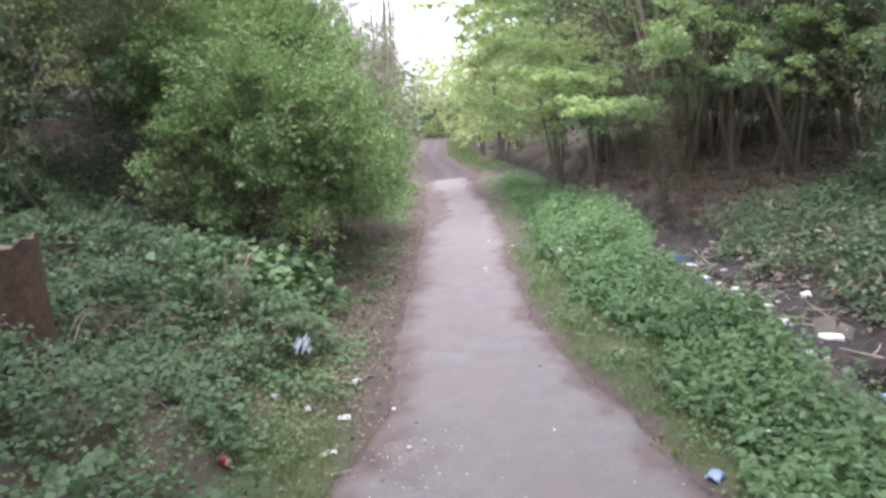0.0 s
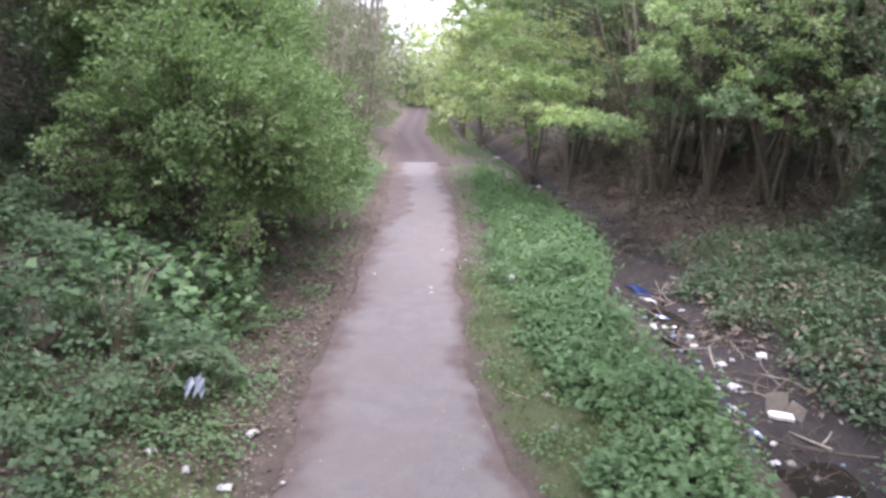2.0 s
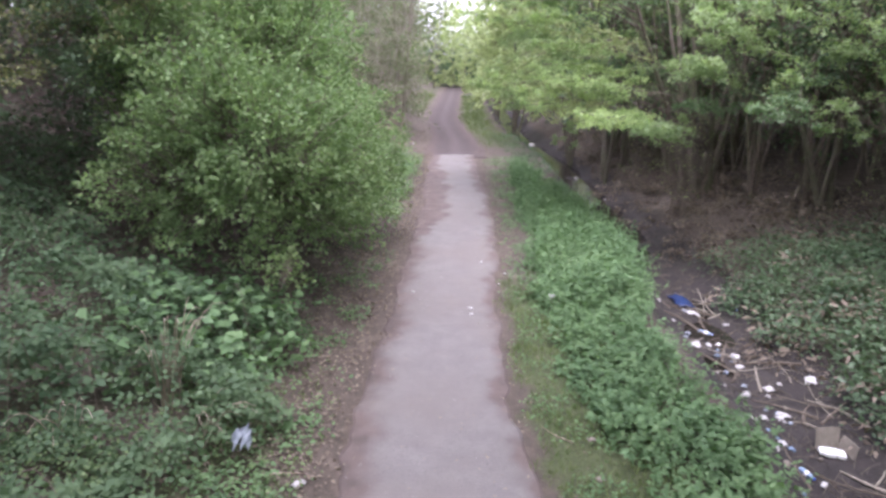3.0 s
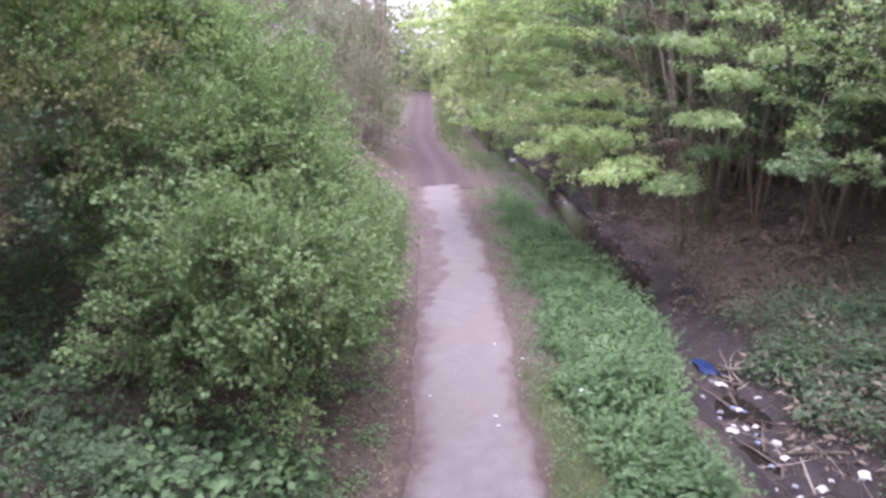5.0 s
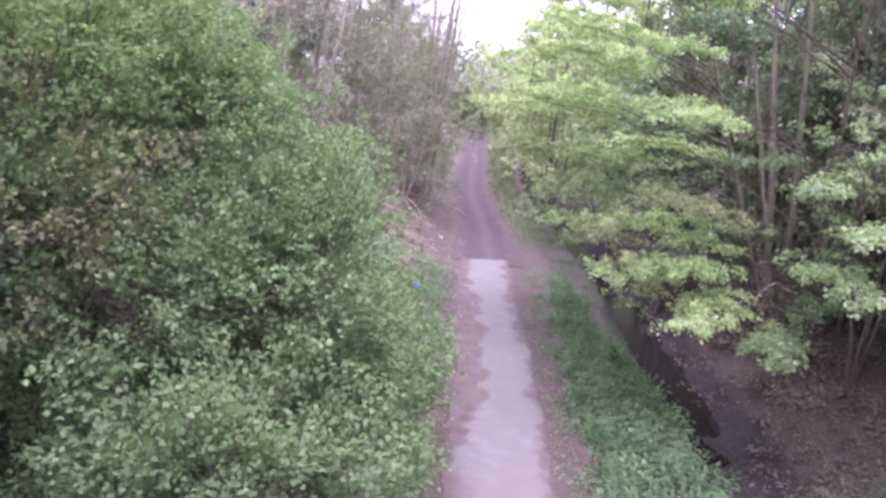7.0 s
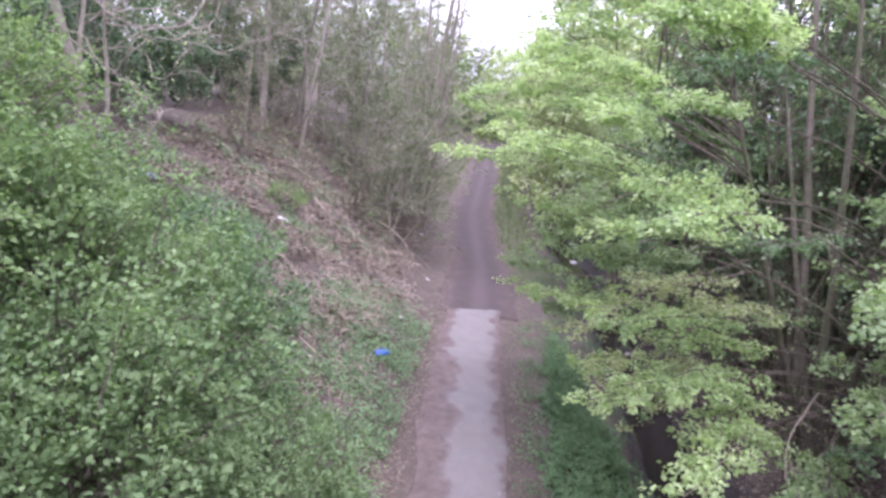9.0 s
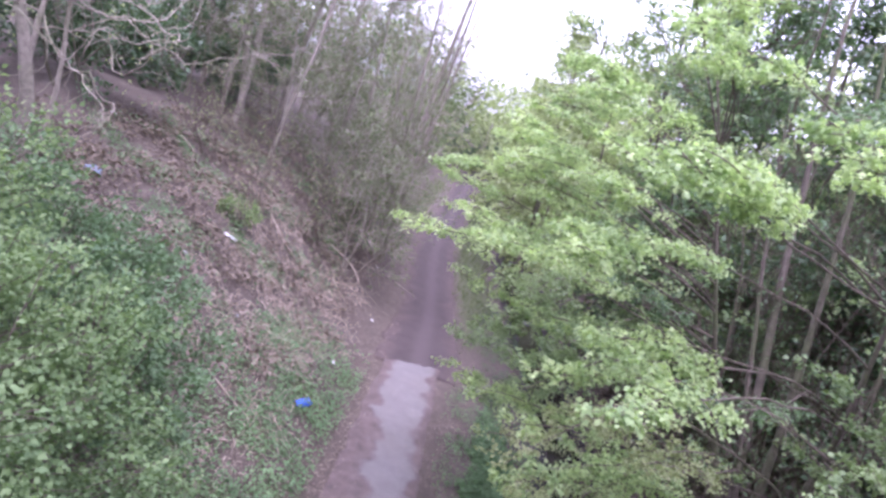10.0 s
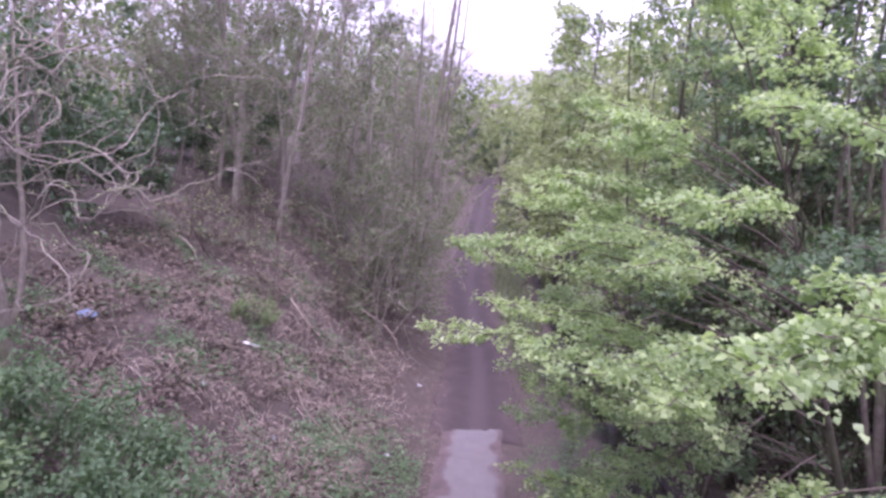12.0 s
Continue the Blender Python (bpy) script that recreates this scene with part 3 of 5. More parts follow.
stuff(build_low_leaves(R(28), "verge_weeds", lambda u, y, x: band(u, 1.05, 2.3, 0.25) * band(y, 11, 26, 1) * np.clip(0.4 + 0.7 * wave(x, y, 0.6, 3), 0, 1), 36000, (0.9, 3.0, 10, 28), 0.10, 0.045, NETTLE),
      "sparse low weeds on the trodden verge", "weeds")
stuff(build_low_leaves(R(37), "ditch_edge_weeds", lambda u, y, x: band(u, 1.9, 3.25, 0.25) * band(y, 15, 34, 1) * np.clip(0.5 + 0.7 * wave(x, y, 0.7, 5), 0, 1), 44000, (0.4, 4.2, 13, 36), 0.14, 0.055, BRAMBLE),
      "dark green weeds hanging over the ditch edge", "weeds")
stuff(build_low_leaves(R(33), "grass_verge_weeds", lambda u, y, x: band(u, 0.9 + 0.55 * (1 - smooth(4.5, 9.3, y)), 2.1, 0.2) * band(y, 3, 13, 1) * np.clip(0.25 + 0.9 * wave(x, y, 0.4, 4), 0, 1), 15000, (0.9, 2.4, 2.5, 14), 0.12, 0.04, NETTLE),
      "mixed low green weeds in the grass verge", "weeds")
stuff(build_low_leaves(R(34), "path_edge_leaves", lambda u, y, x: (band(-u, 0.55 + 0.4 * (1 - smooth(4.2, 7.0, y)), 1.5, 0.2) + band(u, 0.8 + 0.6 * (1 - smooth(4, 9.3, y)), 1.25 + 0.5 * (1 - smooth(4, 9.3, y)), 0.12)) * np.clip(0.3 + 0.8 * wave(x, y, 0.35, 6), 0.03, 1), 15000, (-1.8, 2.2, 3, 26), 0.02, 0.04, DEAD),
      "brown leaf bits gathered along both path edges", "dead leaves")
stuff(build_low_leaves(R(29), "edge_weeds", lambda u, y, x: band(-u, 1.05, 2.1, 0.2) * band(y, 6.4, 15, 0.6) * np.clip(0.15 + 0.35 * (1 - smooth(7.4, 8.4, y)) + 0.8 * wave(x, y, 0.5, 5), 0, 1), 20000, (-2.2, -0.7, 3.5, 16), 0.12, 0.048, NETTLE),
      "sparse low weeds along the shaded path edge", "weeds")
stuff(build_low_leaves(R(39), "broad_weeds", lambda u, y, x: band(-u, 1.55, 3.0, 0.25) * band(y, 7.7, 9.8, 0.4) * np.clip(0.5 + 0.8 * wave(x, y, 0.5, 2), 0, 1) * bag_gap(x, y), 5200, (-3.4, -1.0, 7, 10.6), 0.8, 0.115, NETTLE),
      "broad-leaved fresh green weeds standing in the brambles", "weeds")
stuff(build_low_leaves(R(43), "fine_weeds", lambda u, y, x: band(-u, 1.15, 3.4, 0.35) * band(y, 4.6, 8.6, 0.6) * np.clip(0.35 + 0.9 * wave(x, y, 0.6, 8), 0, 1) * bag_gap(x, y), 26000, (-3.8, -0.6, 3.8, 9.4), 0.32, 0.036, FRESHWEED),
      "fine-leaved pale green weeds growing through the brambles", "weeds")
stuff(build_grass(R(25)), "short yellowish green grass beside the path", "grass")
stuff(build_dead_leaves(R(26)), "brown dead leaves strewn over bare soil", "dead leaves")
def build_bracken(rng):
    """Tufts of last year's collapsed brown fronds and brambles on the bank."""
    field = lambda u, y, x: (band(-u, 2.4, 9, 0.8) * band(y, 18.5, 36, 2) + 0.9 * band(u, 4.7, 8.5, 0.4) * band(y, 8.5, 34, 1.5)) * np.clip(0.5 + 0.8 * wave(x, y, 1.2, 7), 0.2, 1)
    xy = np.concatenate([scatter(rng, 2300, -9.5, -2, 17, 37, field), scatter(rng, 1500, 4.6, 9, 7.5, 35, field)])
    base = on_ground(xy)
    n, k = len(base), 34
    az = rng.uniform(0, 2 * np.pi, (n, k))
    reach = rng.random((n, k)) ** 0.7 * rng.uniform(0.15, 0.5, (n, 1))
    pos = base[:, None] + np.stack([np.cos(az) * reach, np.sin(az) * reach, rng.uniform(0.02, 0.26, (n, k)) * rng.uniform(0.4, 1.2, (n, 1))], -1)
    way = np.stack([np.cos(az), np.sin(az), rng.normal(-0.1, 0.4, (n, k))], -1)
    up = np.array([0, 0, 1.0]) + rng.normal(0, 0.5, (n, k, 3))
    return leaf_mesh("dead_fronds", pos.reshape(-1, 3), way.reshape(-1, 3), unit(up.reshape(-1, 3)), rng.uniform(0.05, 0.15, n * k), DEAD, 0.4, 0.12)


stuff(build_bracken(R(30)), "collapsed brown fronds and leaf tufts on the banks", "dead fronds")
stuff(build_stalks(R(27)), "pale dry broken stalks lying on the bank", "dry stalks")


# ---- trees and bushes ----
def thing(name, place, label, category, group=""):
    ob = new(name)
    ob.empty_display_size = 0.3
    ob.location = place
    return tagged(ob, label, category, group)


def limb_with_leaves(tree, rng, line, r0, twigs, twig_len, leaves, size, bark, leaf, flat=0.8, start=0.25, droop=0.18, rise=0.0, spread=0.5, foliage="foliage", tufts=0, layer=1.0, wide=0.62):
    """One limb, its side twigs in the same mesh, and its leaves as a part of the limb."""
    w, side = Wood(), Wood()
    w.tube(line, r0, max(r0 * 0.25, 0.006), 6)
    k = len(line)
    s = start + (1 - start) * (np.arange(twigs) + rng.random(twigs)) / max(twigs, 1)
    f = np.clip(s * (k - 1), 0, k - 1.001)
    i = f.astype(int)
    at = line[i] + (line[i + 1] - line[i]) * (f - i)[:, None]
    along = unit(line[i + 1] - line[i])
    sidew = unit(np.cross(along, [0, 0, 1.0])) * np.where(np.arange(twigs) % 2, 1, -1)[:, None]
    way = unit(along * rng.uniform(0.3, 1.0, (twigs, 1)) + sidew * rng.uniform(0.3, 1.1, (twigs, 1)) + rng.normal(0, 0.22, (twigs, 3)) + np.array([0, 0, rise]))
    way = unit(way * [1, 1, layer])
    length = twig_len * rng.uniform(0.55, 1.25, twigs) * (1.15 - 0.5 * s)
    for p, d, l in zip(at, way, length):
        end = p + d * l - np.array([0, 0, droop * l * 0.6])
        side.tube([p, (p + end) / 2 + np.array([0, 0, 0.03 * l]), end], max(0.22 * r0, 0.006), 0.003, 3)
    limb = part("limb", w.mesh("limb", bark), tree)
    if twigs:
        tagged(part("side_growth", side.mesh("side_growth", bark), limb), kind="stuff")
    if leaves:
        tagged(part(foliage, leaf_mesh(foliage, *spray(rng, at, way, length, leaves, size, spread, flat, droop, tufts), leaf, wide), limb), kind="stuff")
    return limb


def stem_line(rng, base, lean, height, bend=0.06, steps=9):
    return bent(base, np.array([lean[0], lean[1], 1.0]), height, bend, steps, rng, 0.03)


def at_height(line, z):
    return np.array([np.interp(z, line[:, 2], line[:, c]) for c in range(3)])


def grow(name, place, label, rng, stems, limbs, limb_len, twigs, twig_len, leaves, size, bark, leaf, low=0.3, bias=(0, 0), rise=0.15, flat=0.8, wander=0.05,
         droop=0.18, twig_rise=0.0, group="", spread=0.5, far=False):
    """A tree of one or more stems with limbs all the way up. far: stems and crown in two meshes."""
    tree = thing(name, place, label, "tree", group)
    wood, crown = Wood(), []
    for lean, height, radius in stems:
        line = stem_line(rng, (rng.normal(0, 0.12) * (len(stems) > 1), rng.normal(0, 0.12) * (len(stems) > 1), -0.15), lean, height, wander)
        if far:
            wood.tube(line, radius, radius * 0.2, 5)
        else:
            w = Wood()
            w.tube(np.concatenate([line[:1] - [0, 0, 0.1], line]), radius * 1.25, radius * 0.2, 8)
            part("trunk", w.mesh("trunk", bark), tree)
        for j in range(limbs):
            h = low + (1 - low) * (j + rng.random()) / limbs
            start = at_height(line, min(h, 0.97) * line[-1, 2])
            az = rng.uniform(0, 2 * np.pi)
            way = np.array([math.cos(az) + bias[0], math.sin(az) + bias[1], rise + rng.normal(0, 0.12)])
            length = limb_len * rng.uniform(0.6, 1.2) * (1.15 - 0.65 * h)
            lim = bent(start, way, length, 0.14, 6, rng, -0.02)
            if far:
                wood.tube(lim, max(radius * 0.3 * (1.1 - h), 0.008), 0.006, 4)
                if twigs:
                    f = rng.uniform(0.3, 1, twigs) * (len(lim) - 1.001)
                    i = f.astype(int)
                    at = lim[i] + (lim[i + 1] - lim[i]) * (f - i)[:, None]
                    tw = unit(lim[i + 1] - lim[i] + rng.normal(0, 0.6 * length / 6, (twigs, 3)) + np.array([0, 0, twig_rise * 0.3]))
                    tl = twig_len * rng.uniform(0.6, 1.2, twigs)
                    for p, d, l in zip(at, tw, tl):
                        wood.tube([p, p + d * l * 0.5 + rng.normal(0, 0.03, 3), p + d * l], 0.010, 0.005, 3)
                    if leaves:
                        crown.append(spray(rng, at, tw, tl, leaves, size, spread, flat, droop))
            else:
                limb_with_leaves(tree, rng, lim, max(radius * 0.32 * (1.15 - h), 0.012), twigs, twig_len, leaves, size, bark, leaf, flat, 0.25, droop, twig_rise, spread)
    if far:
        part("trunk", wood.mesh("trunk", bark), tree)
        if crown:
            pos, way, up, sz = (np.concatenate(c) for c in zip(*crown))
            tagged(part("crown", leaf_mesh("crown", pos, way, up, sz, leaf), tree), kind="stuff")
    return tree


def lobe(tree, rng, centre, radii, count, leaves, size, leaf, twig_len=0.4, inside=0.22, name="leafy_bough", low_cut=-0.75, lift=0.35):
    """A rounded, uneven mass of short leafy shoots standing out of a bush, with the shoots' wood."""
    per = 11
    heads = unit(rng.normal(0, 1, (2 * count // per + 2, 3)))
    heads = heads[heads[:, 2] > low_cut][:count // per + 1]
    c, r = np.array(centre, float), np.array(radii, float)
    k = np.repeat(np.arange(len(heads)), per)
    n = unit(heads[k] + rng.normal(0, 0.105 / r.mean(), (len(k), 3)))
    lump = 1 + 0.16 * wave(n[:, 0] * 3 + c[0], n[:, 1] * 3 + n[:, 2] * 2.3, 0.8, c[1]) + rng.uniform(-0.40, 0.17, len(heads))[k]
    depth = np.where(rng.random(len(n)) < inside, rng.uniform(0.4, 0.85, len(n)), rng.uniform(0.87, 1.02, len(n)))
    at = c + n * r * (lump * depth)[:, None]
    way = unit(n / r + np.array([0, 0, lift / r.mean()]) + rng.normal(0, 0.28 / r.mean(), n.shape))
    length = 0.75 * twig_len * rng.uniform(0.5, 1.35, len(n))
    w = Wood()
    for p, d, l in zip(at[::3], way[::3], length[::3]):
        w.tube([p - d * l * 1.3, p, p + d * l], 0.007, 0.002, 3)
    bough = tagged(part(name, w.mesh(name, TWIG), tree), kind="stuff")
    tagged(part("foliage", leaf_mesh("foliage", *spray(rng, at, way, length, leaves, size, 0.6, 0.5, 0.05, 3), leaf, 0.72, 0.16), bough), kind="stuff")
    return bough


def bush_stems(tree, rng, roots, top, count, radius):
    for _ in range(count):
        a = np.array([rng.uniform(roots[0], roots[1]), rng.uniform(roots[2], roots[3]), 0.0])
        a[2] = ground_at(a[0], a[1]) - 0.1
        b = np.array(top) + np.clip(rng.normal(0, 0.5, 3), -0.8, 0.8) - [0, 0, 0.5]
        mid = a * 0.5 + b * 0.5 + rng.normal(0, 0.3, 3)
        w = Wood()
        w.tube(bent(a, mid - a, np.linalg.norm(mid - a), 0.1, 4, rng), radius * rng.uniform(0.6, 1.2), radius * 0.5, 6)
        w.tube(bent(mid, b - mid, np.linalg.norm(b - mid), 0.18, 5, rng), radius * 0.6, 0.01, 5)
        part("stem", w.mesh("stem", BARK), tree)


def hedge_bush():
    rng = R(31)
    bush = thing("hawthorn_bush", (0, 0, 0), "large fresh green hawthorn bush overhanging the path edge", "bush")
    for centre, radii, count, kind in (
            ((-2.45, 10.9, 2.0), (1.35, 1.55, 1.15), 1500, HAWTHORN),
            ((-1.95, 9.9, 2.5), (0.9, 0.75, 0.7), 600, HAWTHORN),
            ((-1.65, 12.2, 1.7), (0.85, 1.7, 1.05), 900, HAWTHORN),
            ((-1.6, 14.4, 1.5), (0.9, 1.6, 1.0), 800, HAWTHORN),
            ((-2.4, 12.3, 3.2), (1.2, 1.3, 1.2), 1000, HAWTHORN),
            ((-3.3, 13.4, 4.0), (1.4, 1.6, 1.3), 1300, HAWTHORN),
            ((-2.7, 14.6, 2.9), (1.2, 1.5, 1.5), 1000, HAWTHORN),
            ((-3.5, 11.0, 3.4), (1.3, 0.9, 0.9), 560, HAWTHORN),
            ((-4.6, 12.0, 4.9), (1.6, 1.7, 1.4), 1200, FRESHLIT)):
        lobe(bush, rng, centre, radii, count, 17, 0.053, kind, inside=0.3)
    # the upper lobes' lighter leaf has light from above put into its colour
    for centre, radii, count, kind in (
            ((-4.9, 14.4, 4.6), (1.6, 1.7, 1.6), 1200, HAWTHORN),
            ((-4.4, 13.7, 5.4), (1.2, 1.2, 1.1), 700, FRESHLIT),
            ((-5.8, 13.0, 6.2), (1.5, 1.4, 1.2), 800, FRESHLIT),
            ((-6.6, 12.6, 5.4), (1.7, 2.2, 1.5), 1000, FRESHLIT),
            ((-5.9, 10.7, 5.6), (1.7, 1.3, 1.0), 700, FRESHLIT),
            ((-8.2, 11.0, 5.4), (1.6, 1.6, 1.3), 700, BANKLEAF),
            ((-3.9, 10.6, 4.0), (1.1, 0.8, 0.9), 300, YOUNG),
            # the hollow below: sparse shoots before inner growth whose dark leaf colour paints the shade
            ((-4.9, 10.0, 3.2), (1.4, 0.9, 1.2), 420, IVYSHADE),
            ((-6.5, 9.6, 3.3), (1.5, 0.9, 1.5), 420, IVYSHADE),
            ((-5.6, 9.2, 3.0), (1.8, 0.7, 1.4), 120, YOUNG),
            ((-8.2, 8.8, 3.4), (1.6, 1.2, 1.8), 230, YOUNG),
            ((-5.4, 11.8, 2.6), (1.7, 0.9, 1.9), 620, IVYSHADE),
            ((-7.6, 11.2, 2.8), (1.9, 0.9, 2.1), 620, IVYSHADE),
            ((-9.4, 10.0, 3.0), (1.5, 1.4, 2.4), 520, IVYSHADE)):
        lobe(bush, rng, centre, radii, count, 17 if kind in (HAWTHORN, FRESHLIT) else 12, 0.054, kind, inside=0.3)
    bush_stems(bush, rng, (-4.2, -2.4, 10.5, 14), (-3.2, 12.8, 3.4), 14, 0.05)
    bush_stems(bush, rng, (-8.4, -4.2, 9.8, 10.9), (-6.0, 11.2, 5.2), 12, 0.04)
    return bush


hedge_bush()


def young_shrub():
    rng = R(36)
    x, y = -1.55, 9.4
    bush = thing("young_shrub", (x, y, ground_at(x, y)), "small yellow-green shoot growing out under the hawthorn", "bush")
    lobe(bush, rng, (0.08, -0.05, 0.95), (0.13, 0.12, 0.16), 33, 7, 0.045, FRESHLIT, 0.2)
    for _ in range(3):
        w = Wood()
        w.tube(bent((rng.normal(0, 0.04), rng.normal(0, 0.04), -0.05), (0.1, -0.05, 1), 0.95, 0.1, 5, rng), 0.008, 0.003, 5)
        part("stem", w.mesh("stem", TWIG), bush)


young_shrub()


def bank_bush():
    rng = R(35)
    bush = thing("bank_bush", (0, 0, 0), "rounded green hawthorn bush at the foot of the bank", "bush")
    for centre, radii, count in (((-3.5, 16.9, 2.5), (1.15, 1.5, 1.25), 800), ((-4.7, 17.9, 2.9), (1.3, 1.5, 1.1), 900), ((-6.2, 17.6, 3.5), (1.5, 1.5, 1.2), 800), ((-5.6, 16.2, 3.6), (1.4, 1.3, 1.2), 700)):
        lobe(bush, rng, centre, radii, count, 14, 0.068, BANKLEAF)
    bush_stems(bush, rng, (-5.6, -3.6, 16.5, 18.2), (-4.8, 17.3, 3.2), 6, 0.04)


def bank_shrub():
    rng = R(37)
    x, y = -5.0, 25.4
    bush = thing("small_shrub", (x, y, ground_at(x, y)), "small light green shrub among dead leaves on the bank", "bush")
    lobe(bush, rng, (0, 0, 0.32), (0.5, 0.42, 0.26), 150, 8, 0.05, FRESHLIT, 0.25)
    for _ in range(4):
        w = Wood()
        w.tube(bent((rng.normal(0, 0.08), rng.normal(0, 0.08), -0.05), (rng.normal(0, 0.3), rng.normal(0, 0.3), 1), 0.8, 0.1, 5, rng), 0.012, 0.004, 5)
        part("stem", w.mesh("stem", TWIG), bush)


bank_bush()
bank_shrub()


def right_shrub():
    rng = R(32)
    bush = thing("dark_shrub", (0, 0, 0), "dark green leafy shrub on the far side of the ditch", "bush")
    for centre, radii, count in (((8.5, 12.2, 2.3), (1.6, 1.7, 1.9), 1000), ((9.2, 13.2, 4.6), (2.0, 1.9, 2.0), 1000), ((7.9, 10.0, 1.3), (1.3, 1.5, 1.1), 600)):
        lobe(bush, rng, centre, radii, count, 18, 0.06, IVYSHADE)
    bush_stems(bush, rng, (8.0, 9.2, 11.4, 13.2), (8.7, 12.6, 3.5), 7, 0.05)


right_shrub()


def over_ditch_maple():
    """The layered tree that leans over the ditch towards the path."""
    rng = R(33)
    x0, y0 = 6.5, 20.4
    z0 = ground_at(x0, y0)
    tree = thing("field_maple", (x0, y0, z0), "layered yellow-green maple leaning over the ditch", "tree")
    stems = []
    for lean, height, radius in (((-0.28, -0.08), 11.0, 0.075), ((-0.12, 0.10), 13.0, 0.085), ((-0.42, -0.22), 8.8, 0.065), ((0.10, -0.13), 12.5, 0.075), ((-0.22, 0.28), 9.0, 0.06), ((0.3, 0.1), 9.5, 0.06), ((-0.40, -0.50), 9.0, 0.06)):
        line = stem_line(rng, (rng.normal(0, 0.2), rng.normal(0, 0.25), -0.2), lean, height, 0.045)
        w = Wood()
        w.tube(line, radius * 1.2, radius * 0.2, 8)
        part("trunk", w.mesh("trunk", BARK), tree)
        stems.append(line)
    base = np.array([x0, y0, z0])
    # tiers of sprays by where their tips reach
    low = ((2.4, 14.7, 2.5), (3.6, 14.4, 2.4), (3.0, 16.4, 2.3), (3.7, 15.2, 2.2), (1.6, 17.9, 2.4), (2.8, 15.7, 2.25), (2.2, 15.9, 3.0))
    middle = ((1.6, 16.0, 2.8), (1.9, 15.8, 3.1), (0.95, 19.2, 3.0), (0.75, 20.3, 2.8), (1.5, 17.8, 3.3), (2.5, 17.0, 3.3), (4.0, 14.9, 3.4), (3.85, 13.4, 3.5), (1.7, 16.1, 3.7), (3.9, 13.6, 4.2),
              (3.5, 14.2, 4.7), (1.4, 15.8, 4.8), (1.7, 19.4, 4.3))
    upper = ((-0.6, 19.4, 5.05), (1.5, 15.4, 5.4), (1.7, 15.1, 5.3), (1.6, 14.1, 5.3), (-0.35, 20.5, 6.0), (-0.6, 21.1, 5.8),
             (1.1, 16.3, 6.1), (1.8, 16.1, 6.25), (1.2, 15.9, 6.0), (0.4, 18.4, 5.4), (0.6, 20.0, 6.8))
    top = ((1.8, 14.7, 7.05), (1.0, 14.2, 6.95), (1.4, 14.5, 7.05), (1.8, 15.1, 7.2), (2.0, 13.9, 7.5), (1.05, 15.9, 7.4), (0.95, 18.5, 7.9), (1.4, 15.4, 8.1), (1.2, 19.6, 7.6), (2.2, 17.6, 8.2), 
           (2.4, 18.6, 9.4), (6.6, 16.4, 9.4), (1.7, 18.8, 9.4), (0.4, 20.2, 7.0), (1.6, 16.6, 8.8))
    edge = ((0.2, 19.0, 5.6), (0.0, 19.8, 5.4), (0.5, 20.2, 6.2), (0.3, 18.6, 6.4), (0.6, 19.2, 7.2), (0.2, 20.6, 6.6), (0.9, 19.6, 6.0), (1.0, 20.4, 5.2), (0.4, 21.0, 5.0), (0.8, 18.4, 6.8),
            (0.9, 21.2, 7.4), (1.2, 17.6, 6.6), (0.9, 17.2, 5.6), (0.3, 20.0, 4.4), (0.9, 20.8, 8.0), (0.7, 22.2, 6.4))
    crest = ((3.0, 19.8, 11.6), (5.0, 17.6, 11.8), (4.2, 18.8, 12.6), (2.2, 20.6, 9.9), (3.2, 17.4, 10.6), (5.6, 16.8, 10.8))
    for tier, begin, leaves, size in ((low, 0.55, 74, 0.062), (middle, 0.58, 74, 0.06), (upper, 0.72, 74, 0.056), (top, 0.68, 76, 0.053), (edge, 0.5, 70, 0.058), (crest, 0.45, 30, 0.09)):
        for tip in tier:
            b = np.array(tip) - base
            fork = max(b[2] - 0.9, 1.1)
            line = min(stems, key=lambda stem: np.linalg.norm(at_height(stem, min(fork, 0.93 * stem[-1, 2])) - b))
            a = at_height(line, min(fork, 0.93 * line[-1, 2]))
            mid = (a + b) / 2 + np.array([0, 0, 0.35]) + rng.normal(0, 0.22, 3)
            s = np.linspace(0, 1, 9)[:, None]
            curve = (1 - s) ** 2 * a + 2 * s * (1 - s) * mid + s ** 2 * b + rng.normal(0, 0.06, (9, 3)) * s * (1.3 - s)
            # low right-hand tips get a darker leaf colour that paints their shade
            limb_with_leaves(tree, rng, curve, 0.015, 12, 0.42, leaves, size, TWIG, MIDSHADE if tip[0] > 3.3 and tip[2] < 5 else MAPLE, 0.65, begin, 0.2, tufts=4, layer=0.6, wide=0.8)
    # inner, rear and side sprays, their shade put into darker leaf colours, and hanging boughs of small yellowish
    # leaves
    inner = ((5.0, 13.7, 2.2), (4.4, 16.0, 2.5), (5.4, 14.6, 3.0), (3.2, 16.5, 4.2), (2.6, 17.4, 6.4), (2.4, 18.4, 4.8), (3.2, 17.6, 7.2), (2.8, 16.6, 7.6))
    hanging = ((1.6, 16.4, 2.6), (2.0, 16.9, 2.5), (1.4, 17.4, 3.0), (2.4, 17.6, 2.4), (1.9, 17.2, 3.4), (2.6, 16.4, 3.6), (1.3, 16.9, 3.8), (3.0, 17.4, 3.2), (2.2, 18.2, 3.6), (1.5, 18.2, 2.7))
